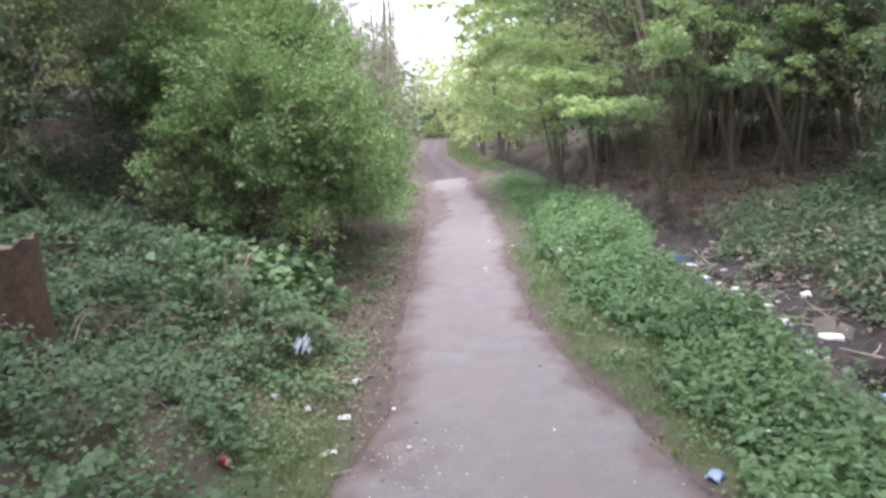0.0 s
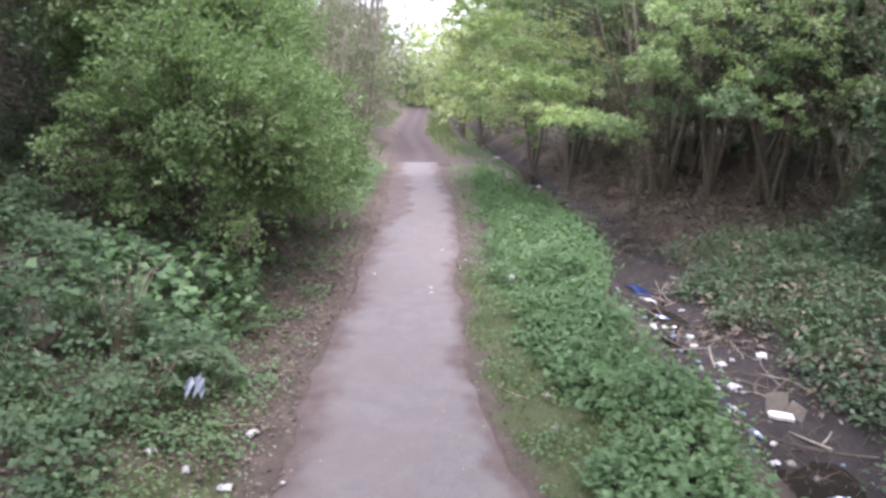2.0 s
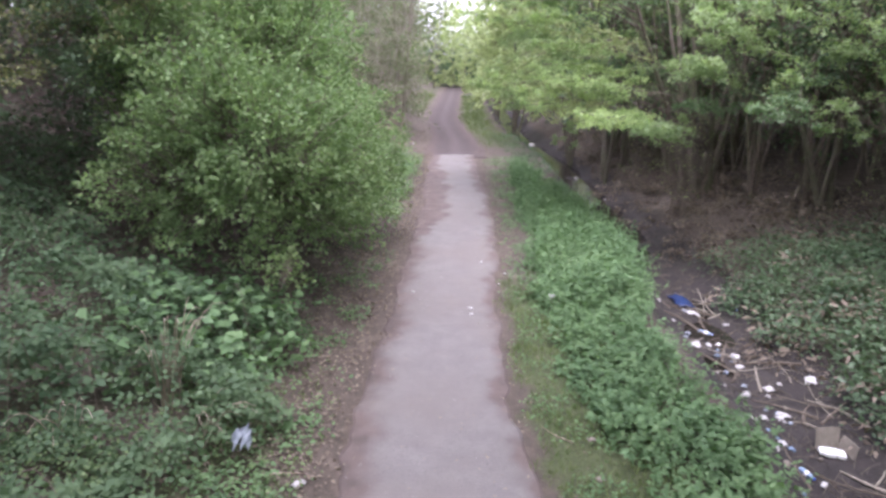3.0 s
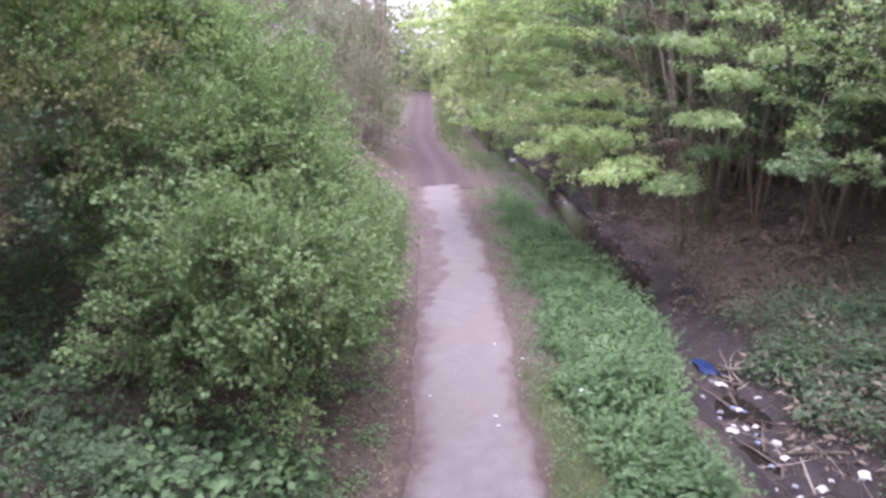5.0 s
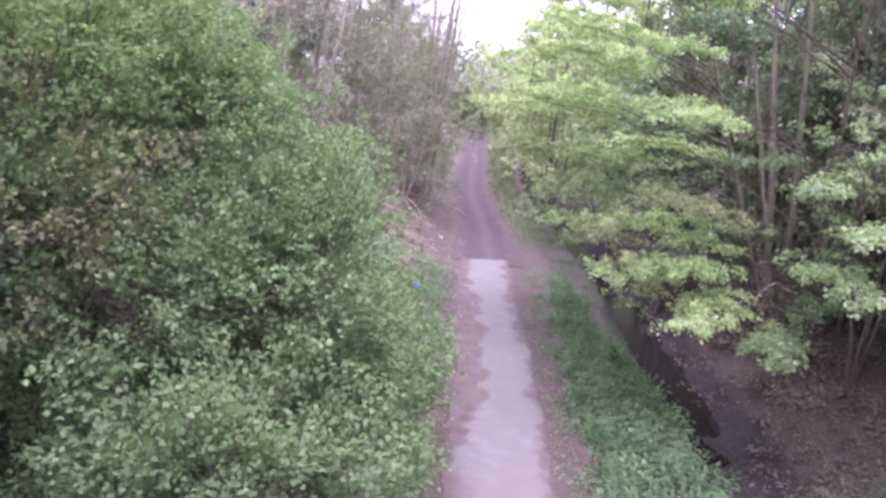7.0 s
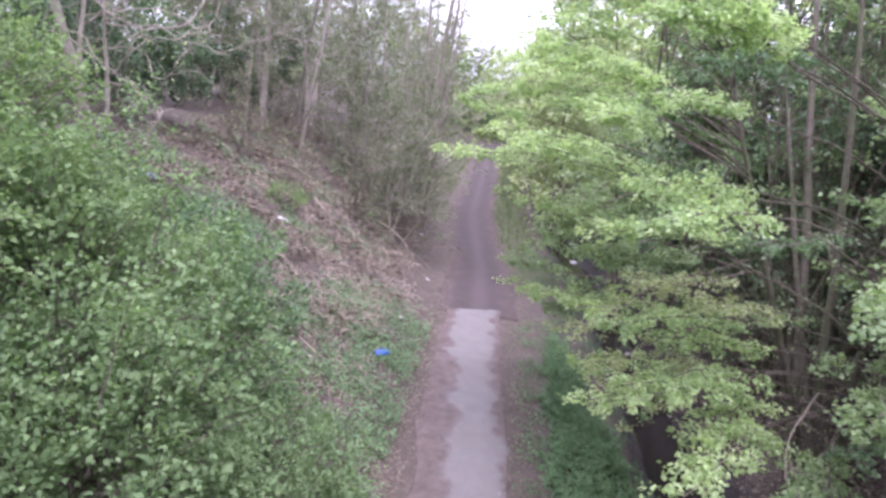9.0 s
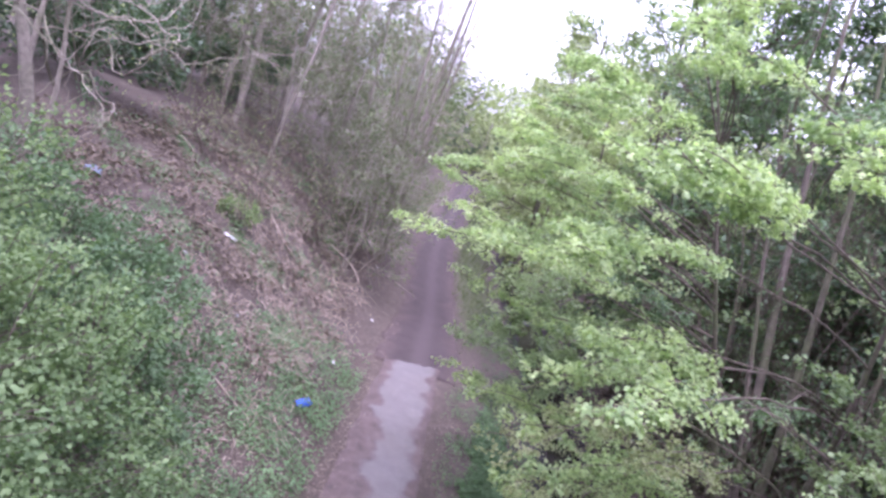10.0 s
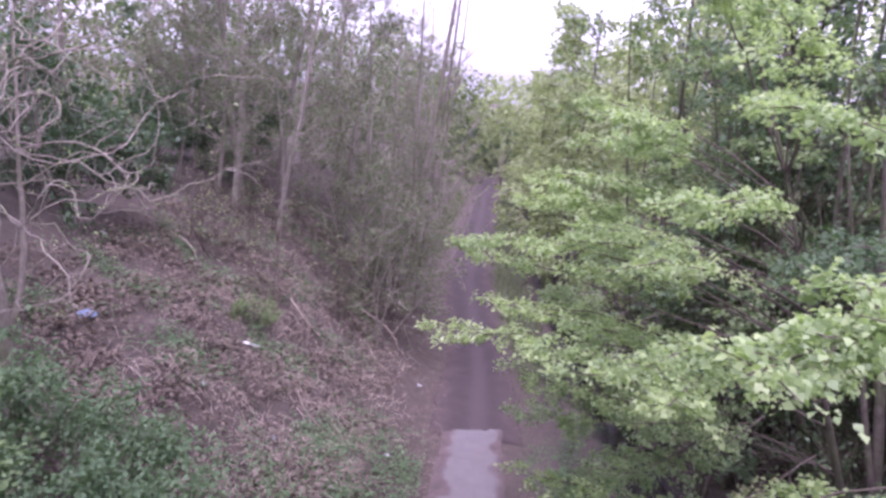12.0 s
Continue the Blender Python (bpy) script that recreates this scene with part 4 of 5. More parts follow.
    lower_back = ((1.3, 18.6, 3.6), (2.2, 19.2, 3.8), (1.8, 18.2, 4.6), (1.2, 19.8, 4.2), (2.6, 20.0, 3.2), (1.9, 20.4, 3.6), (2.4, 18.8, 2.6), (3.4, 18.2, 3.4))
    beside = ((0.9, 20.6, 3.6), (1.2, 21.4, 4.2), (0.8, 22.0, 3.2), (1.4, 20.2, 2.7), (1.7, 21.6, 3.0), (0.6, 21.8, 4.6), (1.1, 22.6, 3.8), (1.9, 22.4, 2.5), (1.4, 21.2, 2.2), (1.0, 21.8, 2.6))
    for tier, leaf, size, leaves in ((inner, WOODLEAF, 0.062, 70), (hanging, PALELEAF, 0.05, 52), (lower_back, MIDSHADE, 0.06, 70), (beside, MIDSHADE, 0.062, 60)):
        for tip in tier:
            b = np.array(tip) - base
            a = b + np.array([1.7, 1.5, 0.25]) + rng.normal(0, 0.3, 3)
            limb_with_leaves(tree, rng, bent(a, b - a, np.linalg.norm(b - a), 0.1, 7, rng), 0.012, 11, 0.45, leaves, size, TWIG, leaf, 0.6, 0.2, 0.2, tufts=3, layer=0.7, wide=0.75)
    # long bare boughs through the crown
    for a, b in (((5.6, 18.6, 2.2), (2.6, 15.4, 4.4)), ((6.2, 17.4, 3.0), (3.2, 14.8, 4.9)), ((6.0, 18.2, 4.0), (3.0, 15.6, 5.2)), ((6.4, 17.0, 5.0), (3.6, 14.6, 6.2)), ((5.2, 18.0, 3.4), (2.4, 16.6, 5.6))):
        line = bent(np.array(a) - base, np.array(b) - np.array(a), np.linalg.norm(np.array(b) - np.array(a)), 0.09, 9, rng)
        limb_with_leaves(tree, rng, line, 0.017, 9, 0.7, 0, 0.09, BROWNBARK, MAPLE, 0.8, 0.3)
    return tree


over_ditch_maple()


def bank_hazel():
    """A spreading tree on the far bank whose flat sprays hang before the dark wood."""
    rng = R(38)
    x0, y0 = 8.0, 17.0
    base = np.array([x0, y0, ground_at(x0, y0)])
    tree = thing("hazel_tree", base, "spreading tree with flat mid-green leaf sprays on the far bank", "tree")
    stems = []
    for lean, height, radius in (((-0.15, -0.1), 8.5, 0.06), ((0.05, -0.2), 7.5, 0.05), ((-0.28, 0.05), 9.0, 0.06), ((0.12, 0.1), 9.5, 0.06)):
        line = stem_line(rng, (rng.normal(0, 0.15), rng.normal(0, 0.15), -0.2), lean, height, 0.06)
        w = Wood()
        w.tube(line, radius * 1.2, radius * 0.2, 7)
        part("trunk", w.mesh("trunk", BARK), tree)
        stems.append(line)
    for which, fork, tip in ((0, 1.6, (5.6, 14.6, 3.2)), (1, 1.4, (6.4, 14.0, 2.6)), (2, 2.2, (5.2, 15.6, 4.4)), (1, 2.2, (6.8, 13.8, 4.2)), (1, 1.8, (7.6, 13.4, 3.3)), 
                             (3, 3.0, (8.4, 14.0, 4.8)), (2, 1.8, (4.9, 17.4, 3.4)), (3, 5.4, (7.4, 16.6, 8.8)),
                             (2, 3.0, (4.8, 17.8, 5.2)), (2, 2.4, (5.2, 18.8, 4.2)), (0, 2.6, (6.6, 14.8, 3.6)), (2, 6.0, (5.8, 18.6, 9.4)), (3, 2.2, (9.2, 14.6, 3.6)), (2, 3.6, (5.6, 19.4, 6.4)), (2, 3.0, (4.8, 14.4, 4.4)), (0, 3.4, (5.6, 14.0, 5.0)), (0, 2.6, (6.2, 14.6, 4.2)), (2, 3.6, (4.6, 15.2, 5.2)), (1, 3.6, (6.6, 14.2, 5.4)), (0, 2.2, (5.4, 15.2, 3.6)),
                             (2, 4.2, (5.2, 16.2, 5.6)), (0, 3.4, (5.8, 15.4, 4.8)), (2, 3.4, (4.9, 16.6, 4.6)), (2, 4.8, (5.6, 16.8, 6.2)), (0, 4.4, (6.2, 15.6, 5.8)), (2, 2.6, (4.7, 16.0, 3.8))):
        a, b = at_height(stems[which], fork), np.array(tip) - base
        mid = (a + b) / 2 + np.array([0, 0, 0.35]) + rng.normal(0, 0.2, 3)
        t = np.linspace(0, 1, 8)[:, None]
        curve = (1 - t) ** 2 * a + 2 * t * (1 - t) * mid + t ** 2 * b + rng.normal(0, 0.12, (8, 3)) * t
        limb_with_leaves(tree, rng, curve, 0.014, 11, 0.5, 40, 0.075, TWIG, MIDSHADE, 0.75, 0.4, 0.15, tufts=3, layer=0.5, wide=0.8)


bank_hazel()


def coppice(place, label, rng, count, height, leaf, bias):
    stems = []
    for k in range(count):
        a = 2 * math.pi * k / count + rng.uniform(-0.4, 0.4)
        tilt = rng.uniform(0.08, 0.36)
        stems.append(((math.cos(a) * tilt, math.sin(a) * tilt), height * rng.uniform(0.8, 1.1), rng.uniform(0.035, 0.075)))
    return grow("coppiced_tree", (place[0], place[1], ground_at(*place)), label, rng, stems, 8, 2.2, 10, 0.75, 20, 0.115, BARK, leaf, 0.25, bias, 0.12, 0.9, 0.05, 0.1,
                group="coppiced trees on the ditch bank")


for k, spot in enumerate(((5.9, 25.6), (6.9, 23.4), (6.1, 29.4))):
    coppice(spot, "many-stemmed coppiced tree with sparse spring leaves", R(40 + k), 4, 11.5, MIDSHADE if k in (0, 1) else WOODLEAF, (-0.35, -0.1))

# leafy trees that fill the wood on both sides: three grown, the rest copied
wood_trees = []
for k in range(3):
    wood_trees.append(grow("woodland_tree", (9.5 + 2.6 * k, 16.5 + 5 * k, ground_at(9.5 + 2.6 * k, 16.5 + 5 * k)), "slender woodland tree with mid-green spring leaves", R(60 + k),
                           [((R(60 + k).normal(0, 0.06), 0.03), 12.5, 0.09), ((0.1, -0.1), 9.5, 0.06)], 16, 2.8, 8, 0.85, 16, 0.2, BARK, WOODLEAF, 0.16, (0, 0), 0.15,
                           group="trees of the wood", far=True))
# the deep wood's shade is put into these trees' dark leaf colour
shade_trees = []
for k in range(2):
    x, y = (10.8, 13.2)[k], (17.4, 16.4)[k]
    shade_trees.append(grow("shaded_tree", (x, y, ground_at(x, y)), "thin-stemmed tree with sparse leaves darkened for the wood's shade", R(65 + k),
                            [((R(65 + k).normal(0, 0.06), 0.03), 12.5, 0.08), ((0.1, -0.1), 10.5, 0.05), ((-0.12, 0.05), 9.0, 0.04)], 16, 2.4, 8, 0.8, 9, 0.14, BROWNBARK, IVYSHADE, 0.14, (0, 0), 0.25,
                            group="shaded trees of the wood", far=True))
far_trees = []
for k in range(2):
    far_trees.append(grow("bright_tree", (3.2 + 1.5 * k, 40 + 6 * k, ground_at(3.2 + 1.5 * k, 40 + 6 * k)), "tree in bright light-green spring leaf by the path", R(70 + k),
                          [((-0.08, 0), 12.5, 0.10), ((0.14, 0.1), 9.5, 0.07)], 16, 2.9, 8, 0.85, 14, 0.25, BARK, FARLEAF, 0.10, (-0.2, 0), 0.12, group="bright trees along the path", far=True))
bare_trees = []
for k in range(4):
    rng = R(80 + k)
    x, y = (-8.4, -6.4, -9.3, -11.0)[k], (32.8, 31.2, 33.6, 35.7)[k]
    bare_trees.append(grow("slim_tree", (x, y, ground_at(x, y)), "slim pale-barked tree, nearly bare, on the bank", rng,
                           [((rng.normal(0, 0.05), rng.normal(0, 0.03)), 11.5, (0.14, 0.085, 0.08, 0.1)[k])] + [((0.1, -0.06), 8.5, 0.045)] * (k == 1), 24, 2.0, 13, 0.9, 9, 0.085,
                           PALEBARK, BUDLEAF, 0.20, (0.1, -0.1), 0.2, 0.5, 0.055, 0.05, 0.35, "slim trees on the bank", far=True))
brown_trees = []
for k in range(2):
    rng = R(85 + k)
    x, y = (6.3, 7.7)[k], (21.8, 22.6)[k]
    brown_trees.append(grow("twiggy_tree", (x, y, ground_at(x, y)), "thin-stemmed brown twiggy tree with very few leaves", rng,
                            [((rng.normal(0, 0.16), rng.normal(0, 0.14)), rng.uniform(5.5, 8.0), 0.036) for _ in range(4)], 14, 1.5, 10, 0.7, 5, 0.08,
                            BROWNBARK, WOODLEAF, 0.15, (-0.1, 0), 0.6, 0.5, 0.05, 0.1, 0.7, "twiggy trees on the ditch bank", far=True))
saplings = []
for k in range(3):
    rng = R(95 + k)
    x, y = (-3.9, -5.0, -6.9)[k], (29.2, 26.8, 27.6)[k]
    saplings.append(grow("sapling", (x, y, ground_at(x, y)), "thin brown twiggy sapling with a few new leaves", rng,
                         [((rng.normal(0, 0.22), rng.normal(0, 0.2)), rng.uniform(1.6, 3.6), 0.016) for _ in range(5)], 6, 0.9, 3, 0.5, 3, 0.06,
                         TWIG, FARLEAF, 0.15, (0, 0), 0.5, 0.5, 0.12, 0.05, 0.6, "saplings on the bank", far=True))


def thicket(place, label, rng, leaf, group):
    x, y = place
    bush = thing("thicket_bush", (x, y, ground_at(x, y)), label, "bush", group)
    for centre, radii, count in (((0, 0, 1.3), (1.5, 1.4, 1.2), 230), ((0.7, 0.5, 2.4), (1.2, 1.2, 1.0), 150), ((-0.9, -0.4, 1.0), (1.0, 1.1, 0.9), 130)):
        lobe(bush, rng, centre, radii, count, 10, 0.105, leaf)
    for _ in range(4):
        w = Wood()
        w.tube(bent((rng.normal(0, 0.3), rng.normal(0, 0.3), -0.1), (rng.normal(0, 0.5), rng.normal(0, 0.5), 1), 2.2, 0.12, 5, rng), 0.03, 0.008, 5)
        part("stem", w.mesh("stem", BARK), bush)
    return bush


thickets = [thicket((-11.4, 22.8), "dense dark green thicket bush on the bank top", R(150), IVYSHADE, "thicket bushes in the wood"),
            thicket((11.6, 17.6), "dense dark green thicket bush under the trees", R(151), IVYSHADE, "thicket bushes in the wood")]


def plant_copies(kinds, spots, rng, lo, hi):
    for k, (x, y) in enumerate(spots):
        kind = kinds[k % len(kinds)]
        m = pose(x, y, ground_at(x, y) * (1 if math.hypot(x, y - 20) < 60 else 0.4), 0, 0, rng.uniform(0, 360)) @ Matrix.Scale(rng.uniform(lo, hi), 4)
        copy_thing(kind, m)


rng = R(90)
plant_copies(brown_trees, [(8.3, 24.6), (6.8, 27.4), (8.6, 28.6), (6.4, 32.0), (9.6, 21.6), (7.6, 31.0), (9.6, 18.6), (10.2, 16.0)], rng, 0.85, 1.15)
plant_copies(brown_trees, [(7.4, 19.0), (8.8, 15.4), (9.2, 20.0), (7.9, 17.8), (8.4, 22.0), (10.6, 18.0), (10.0, 24.4), (7.2, 25.4), (11.0, 14.2), (9.4, 13.4), (11.4, 21.0), (9.0, 30.0), (8.4, 13.0), (10.6, 27.0)], rng, 0.95, 1.5)
plant_copies(thickets, [(-13.0, 25.0), (-10.6, 26.6), (-12.6, 29.0), (-15.0, 21.5), (-14.5, 32.5), (-11.0, 31.8), (-9.8, 36.0), (-13.0, 37.0), (12.6, 15.6), (12.8, 19.4), (12.4, 22.4), (11.8, 25.6),
                        (10.4, 28.6), (11.0, 12.0), (-11.4, 17.6), (-8.9, 11.6), (-8.8, 14.8), (-10.4, 13.2), (-9.8, 16.4), (-7.4, 15.4), (9.6, 31.0), (10.6, 9.0), (-9.4, 8.6)], rng, 0.8, 1.35)
# dark-leaved copies added to stand in for the shadowed hollow at the path's end
copy_thing(thickets[1], pose(-0.4, 79.0, 0, 0, 0, 40) @ Matrix.Scale(1.25, 4))
copy_thing(thickets[0], pose(-2.6, 80.5, 0, 0, 0, 150) @ Matrix.Scale(1.2, 4))
copy_thing(thickets[1], pose(1.6, 80.5, 0, 0, 0, 250) @ Matrix.Scale(1.2, 4))
# bank with slim trees
spots = [(-8.9, 34.6), (-5.6, 36.2), (-4.6, 34.5), (-3.6, 38.5), (-8.2, 36.5), (-10.6, 33.5), (-12.4, 30.0),
         (-11.6, 37.0), (-6.8, 40.5), (-4.4, 43.0), (-9.2, 43.0), (-13.6, 26.5), (-14.6, 34.0), (-12.0, 41.5)]
plant_copies(bare_trees, spots, rng, 0.75, 1.15)
plant_copies(saplings, [(rng.uniform(-11, -2.6), rng.uniform(25.5, 40)) for _ in range(12)], rng, 0.3, 0.8)
plant_copies(saplings, [(rng.uniform(5.4, 9), rng.uniform(14.5, 30)) for _ in range(8)], rng, 0.5, 1.0)
brush = []
for k in range(2):
    q = R(180 + k)
    x, y = (-2.9, -3.8)[k], (30.2, 32.6)[k]
    brush.append(grow("brush_tree", (x, y, ground_at(x, y)), "many-stemmed purple-brown twiggy brushwood with few leaves", q,
                      [((q.normal(0, 0.3), q.normal(0, 0.25)), q.uniform(3.0, 7.0), 0.022) for _ in range(5)], 9, 1.5, 8, 0.8, 12, 0.085,
                      HAZEL, BUDLEAF, 0.08, (0, 0), 0.2, 0.5, 0.13, 0.05, 0.3, "brushwood on the bank", far=True))
plant_copies(brush, [(-2.6, 34.6), (-4.4, 36.0), (-2.8, 40.6), (-6.4, 38.2), (-8.6, 39.0), (-5.0, 41.0), (-10.2, 36.6), (-7.4, 44.0), (-11.0, 42.0), (-4.2, 46.0), (-12.6, 37.6), (-10.0, 39.6)], rng, 0.6, 1.0)
# the wood to the right
spots = [(10.4, 8.5), (12.0, 27.5), (8.6, 30.5), (11.0, 34.0), (15.5, 17.5), (16.5, 24.0), (15.0, 31.0), (14.5, 8.0), (18.5, 13.0), (20.0, 20.5), (19.0, 29.0),
         (8.0, 36.5), (12.5, 40.0), (17.0, 38.0), (10.0, 3.0), (13.6, 28.4), (17.6, 20.6), (18.0, 26.6), (10.8, 31.2), (13.8, 35.4), (16.4, 33.6)]
plant_copies(wood_trees, spots, rng, 0.8, 1.15)
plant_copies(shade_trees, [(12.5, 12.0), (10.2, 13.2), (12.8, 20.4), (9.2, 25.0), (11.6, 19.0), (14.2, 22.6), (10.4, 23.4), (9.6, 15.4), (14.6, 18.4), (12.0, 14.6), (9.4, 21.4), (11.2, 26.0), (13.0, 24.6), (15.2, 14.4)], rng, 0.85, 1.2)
# tall leafy trees behind the maple; leaf colour darkens with x to paint the wood's shade
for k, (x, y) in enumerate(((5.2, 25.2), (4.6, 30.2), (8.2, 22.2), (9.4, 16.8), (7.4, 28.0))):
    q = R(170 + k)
    grow("tall_maple", (x, y, ground_at(x, y)), "tall slender green maple on the ditch bank, shade put into its leaf colour", q,
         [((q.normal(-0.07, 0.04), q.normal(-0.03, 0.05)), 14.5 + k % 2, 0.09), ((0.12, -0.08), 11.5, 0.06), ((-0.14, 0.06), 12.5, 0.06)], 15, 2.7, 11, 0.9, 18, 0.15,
         BARK, IVYSHADE if x > 7 else WOODLEAF if x > 5 else MIDSHADE, 0.13, (-0.2, -0.15), 0.3, 0.6, 0.04, 0.2, 0.0, "tall maples on the ditch bank", far=True)
# both sides of the far path, closing over it
spots = [(5.0, 34.0), (6.2, 38.0), (3.6, 45.5), (6.6, 44.0), (2.6, 51.0), (5.4, 52.5), (3.0, 58.5), (4.6, 61.0), (8.0, 57.0),
         (-6.0, 72.0), (7.0, 69.0), (10.5, 49.0), (11.5, 62.0), (-10.0, 75.0), (10.0, 76.0), (5.4, 79.0)]
plant_copies(far_trees, spots, rng, 0.75, 1.1)
plant_copies(bare_trees, [(-4.6, 50.0), (-6.2, 55.0), (-4.4, 61.0), (-8.6, 62.0), (-9.6, 50.0), (-12.5, 58.0)], rng, 0.7, 0.9)
plant_copies(far_trees, [(0.4, 70.0), (-2.6, 71.5), (2.6, 72.5), (-0.9, 76.0)], rng, 0.38, 0.5)
# wood on the left bank behind the hedge; beside and behind the camera, unseen trees added to close the wood and shade
# the near ground
spots = [(-10.5, 19.5), (-12.0, 10.0), (-13.5, 16.0), (-16.0, 21.0), (-15.5, 6.0), (-11.0, 2.0), (-14.5, 24.5), (-16.0, 31.0), (-14.0, 38.5),
         (7.6, 2.6), (5.2, -0.8), (-5.6, 3.4), (-5.0, 0.4), (4.9, 0.2), (-4.7, -3.6), (4.6, -4.2), (-2.0, -6.5), (2.2, -7.5), (0.0, -14.0)]
plant_copies(wood_trees, spots, rng, 0.8, 1.1)


# crowns kept out of view, added to dim the near path and verges
for k, (x, y, lean) in enumerate(((-4.9, 4.4, 0.1), (5.3, 6.0, -0.1), (-4.4, 1.6, 0.12), (4.6, 1.4, -0.1))):
    grow("unseen_shade_tree", (x, y, ground_at(x, y)), "tall leafy unseen tree added to shade the near path", R(190 + k),
         [((lean, 0.0), 13.0, 0.12), ((-0.5 * lean, 0.06), 12.5, 0.08)], 15, 4.8, 10, 1.0, 22, 0.2, BARK, WOODLEAF, 0.68, (7 * lean, 0.12), 0.1, group="trees closing over the path", far=True)


def path_side_tree():
    """The tall bare cluster of stems at the path's left edge."""
    rng = R(101)
    x, y = -2.5, 34.4
    return grow("bare_tree", (x, y, ground_at(x, y)), "tall bare grey-brown tree of several stems by the path", rng,
                [((0.01, 0), 13.0, 0.13), ((0.03, 0.03), 12.5, 0.09), ((-0.05, 0.02), 12.0, 0.08), ((0.06, -0.05), 12.0, 0.06), ((-0.02, 0.06), 10.5, 0.06)], 14, 1.5, 8, 0.8, 0, 0.08,
                GREYBARK, FARLEAF, 0.25, (0, 0), 1.2, 0.5, 0.018, 0.0, 0.9)


path_side_tree()


def contorted_tree():
    """The pale tree on the bank with long curling, drooping branches."""
    rng = R(103)
    x, y = -7.3, 20.7
    tree = thing("contorted_tree", (x, y, ground_at(x, y)), "pale-barked tree with long curling bare branches on the bank", "tree")
    for lean, height, radius in (((0.02, -0.04), 7.5, 0.11), ((0.16, 0.02), 5.5, 0.05), ((-0.15, 0.1), 6.5, 0.06)):
        line = stem_line(rng, (rng.normal(0, 0.1), rng.normal(0, 0.1), -0.2), lean, height)
        w = Wood()
        w.tube(line, radius * 1.15, radius * 0.3, 8)
        part("trunk", w.mesh("trunk", GREYBARK), tree)
        for j in range(10):
            start = at_height(line, rng.uniform(0.35, 0.97) * line[-1, 2])
            way = np.array([rng.uniform(0.5, 1.5), rng.uniform(-1.0, 0.6), rng.uniform(0.0, 0.6)])
            main = bent(start, way, rng.uniform(2.6, 6.0), 0.36, 20, rng, -0.03)
            w = Wood()
            w.tube(main, 0.017, 0.006, 5)
            tips, ways = [], []
            for i in range(4, 19, 4):
                for _ in range(1):
                    side = bent(main[i], rng.normal(0, 1, 3) + [0.3, -0.1, -0.1], rng.uniform(0.7, 1.7), 0.42, 10, rng, -0.08)
                    w.tube(side, 0.009, 0.004, 4)
                    tips.append(side[-1])
                    ways.append(unit(side[-1] - side[-2]))
            limb = part("limb", w.mesh("limb", GREYBARK), tree)
            tagged(part("foliage", leaf_mesh("foliage", *spray(rng, np.array(tips), np.array(ways), 0.3, 4, 0.06), FARLEAF), limb), kind="stuff")


contorted_tree()


# ---- the far wood that closes the view, too far off to tell its trees apart ----
def distant_wood():
    rng = R(110)
    n, extra = 62000, 5000
    ang = rng.uniform(0, 2 * np.pi, n)
    rad = rng.uniform(30, 62, n)
    x, y = rad * np.sin(ang) * 0.72, 28 + rad * np.cos(ang) * 1.05
    tall = (10.5 + 2.5 * wave(x, y, 4.5, 3)) * (1 - 0.08 * smooth(2, 8, -x)) + 5.5 * smooth(7, 13, x)
    gap = np.exp(-((x + 0.5) / 4.0) ** 2) * (y > 40)
    z = rng.random(n) * tall * (1 - 0.55 * gap)
    keep = (np.abs(x - lane(y)) > 2.2 + 0.12 * z) | (y > 84)
    close = np.column_stack([rng.uniform(-9, 8, extra), rng.uniform(80, 92, extra), rng.random(extra) * 7.0])
    close[:, 2] *= 1.25 + 0.25 * wave(close[:, 0], close[:, 1], 2.2, 5)
    pos = np.concatenate([np.column_stack([x, y, z])[keep], close])
    m = len(pos)
    pos[:, 2] += ground_z(pos[:, 0], pos[:, 1]) * 0.6 * (np.abs(pos[:, 0]) > 9)
    way, up, size = rng.normal(0, 1, (m, 3)), unit(rng.normal(0, 0.6, (m, 3)) + [0, 0, 0.7]), rng.uniform(0.3, 0.8, m)
    bare = pos[:, 0] < -2.5 + 1.5 * wave(pos[:, 1], pos[:, 2], 3.0, 2)
    stuff(leaf_mesh("distant_wood", pos[~bare], way[~bare], up[~bare], size[~bare], FARLEAF, 0.7, 0.15), "hazy green distant trees closing the cutting", "woods")
    stuff(leaf_mesh("distant_scrub", pos[bare], way[bare], up[bare], 0.95 * size[bare], BUDLEAF, 0.5, 0.15), "hazy grey-brown budding trees behind the bank", "woods")


distant_wood()


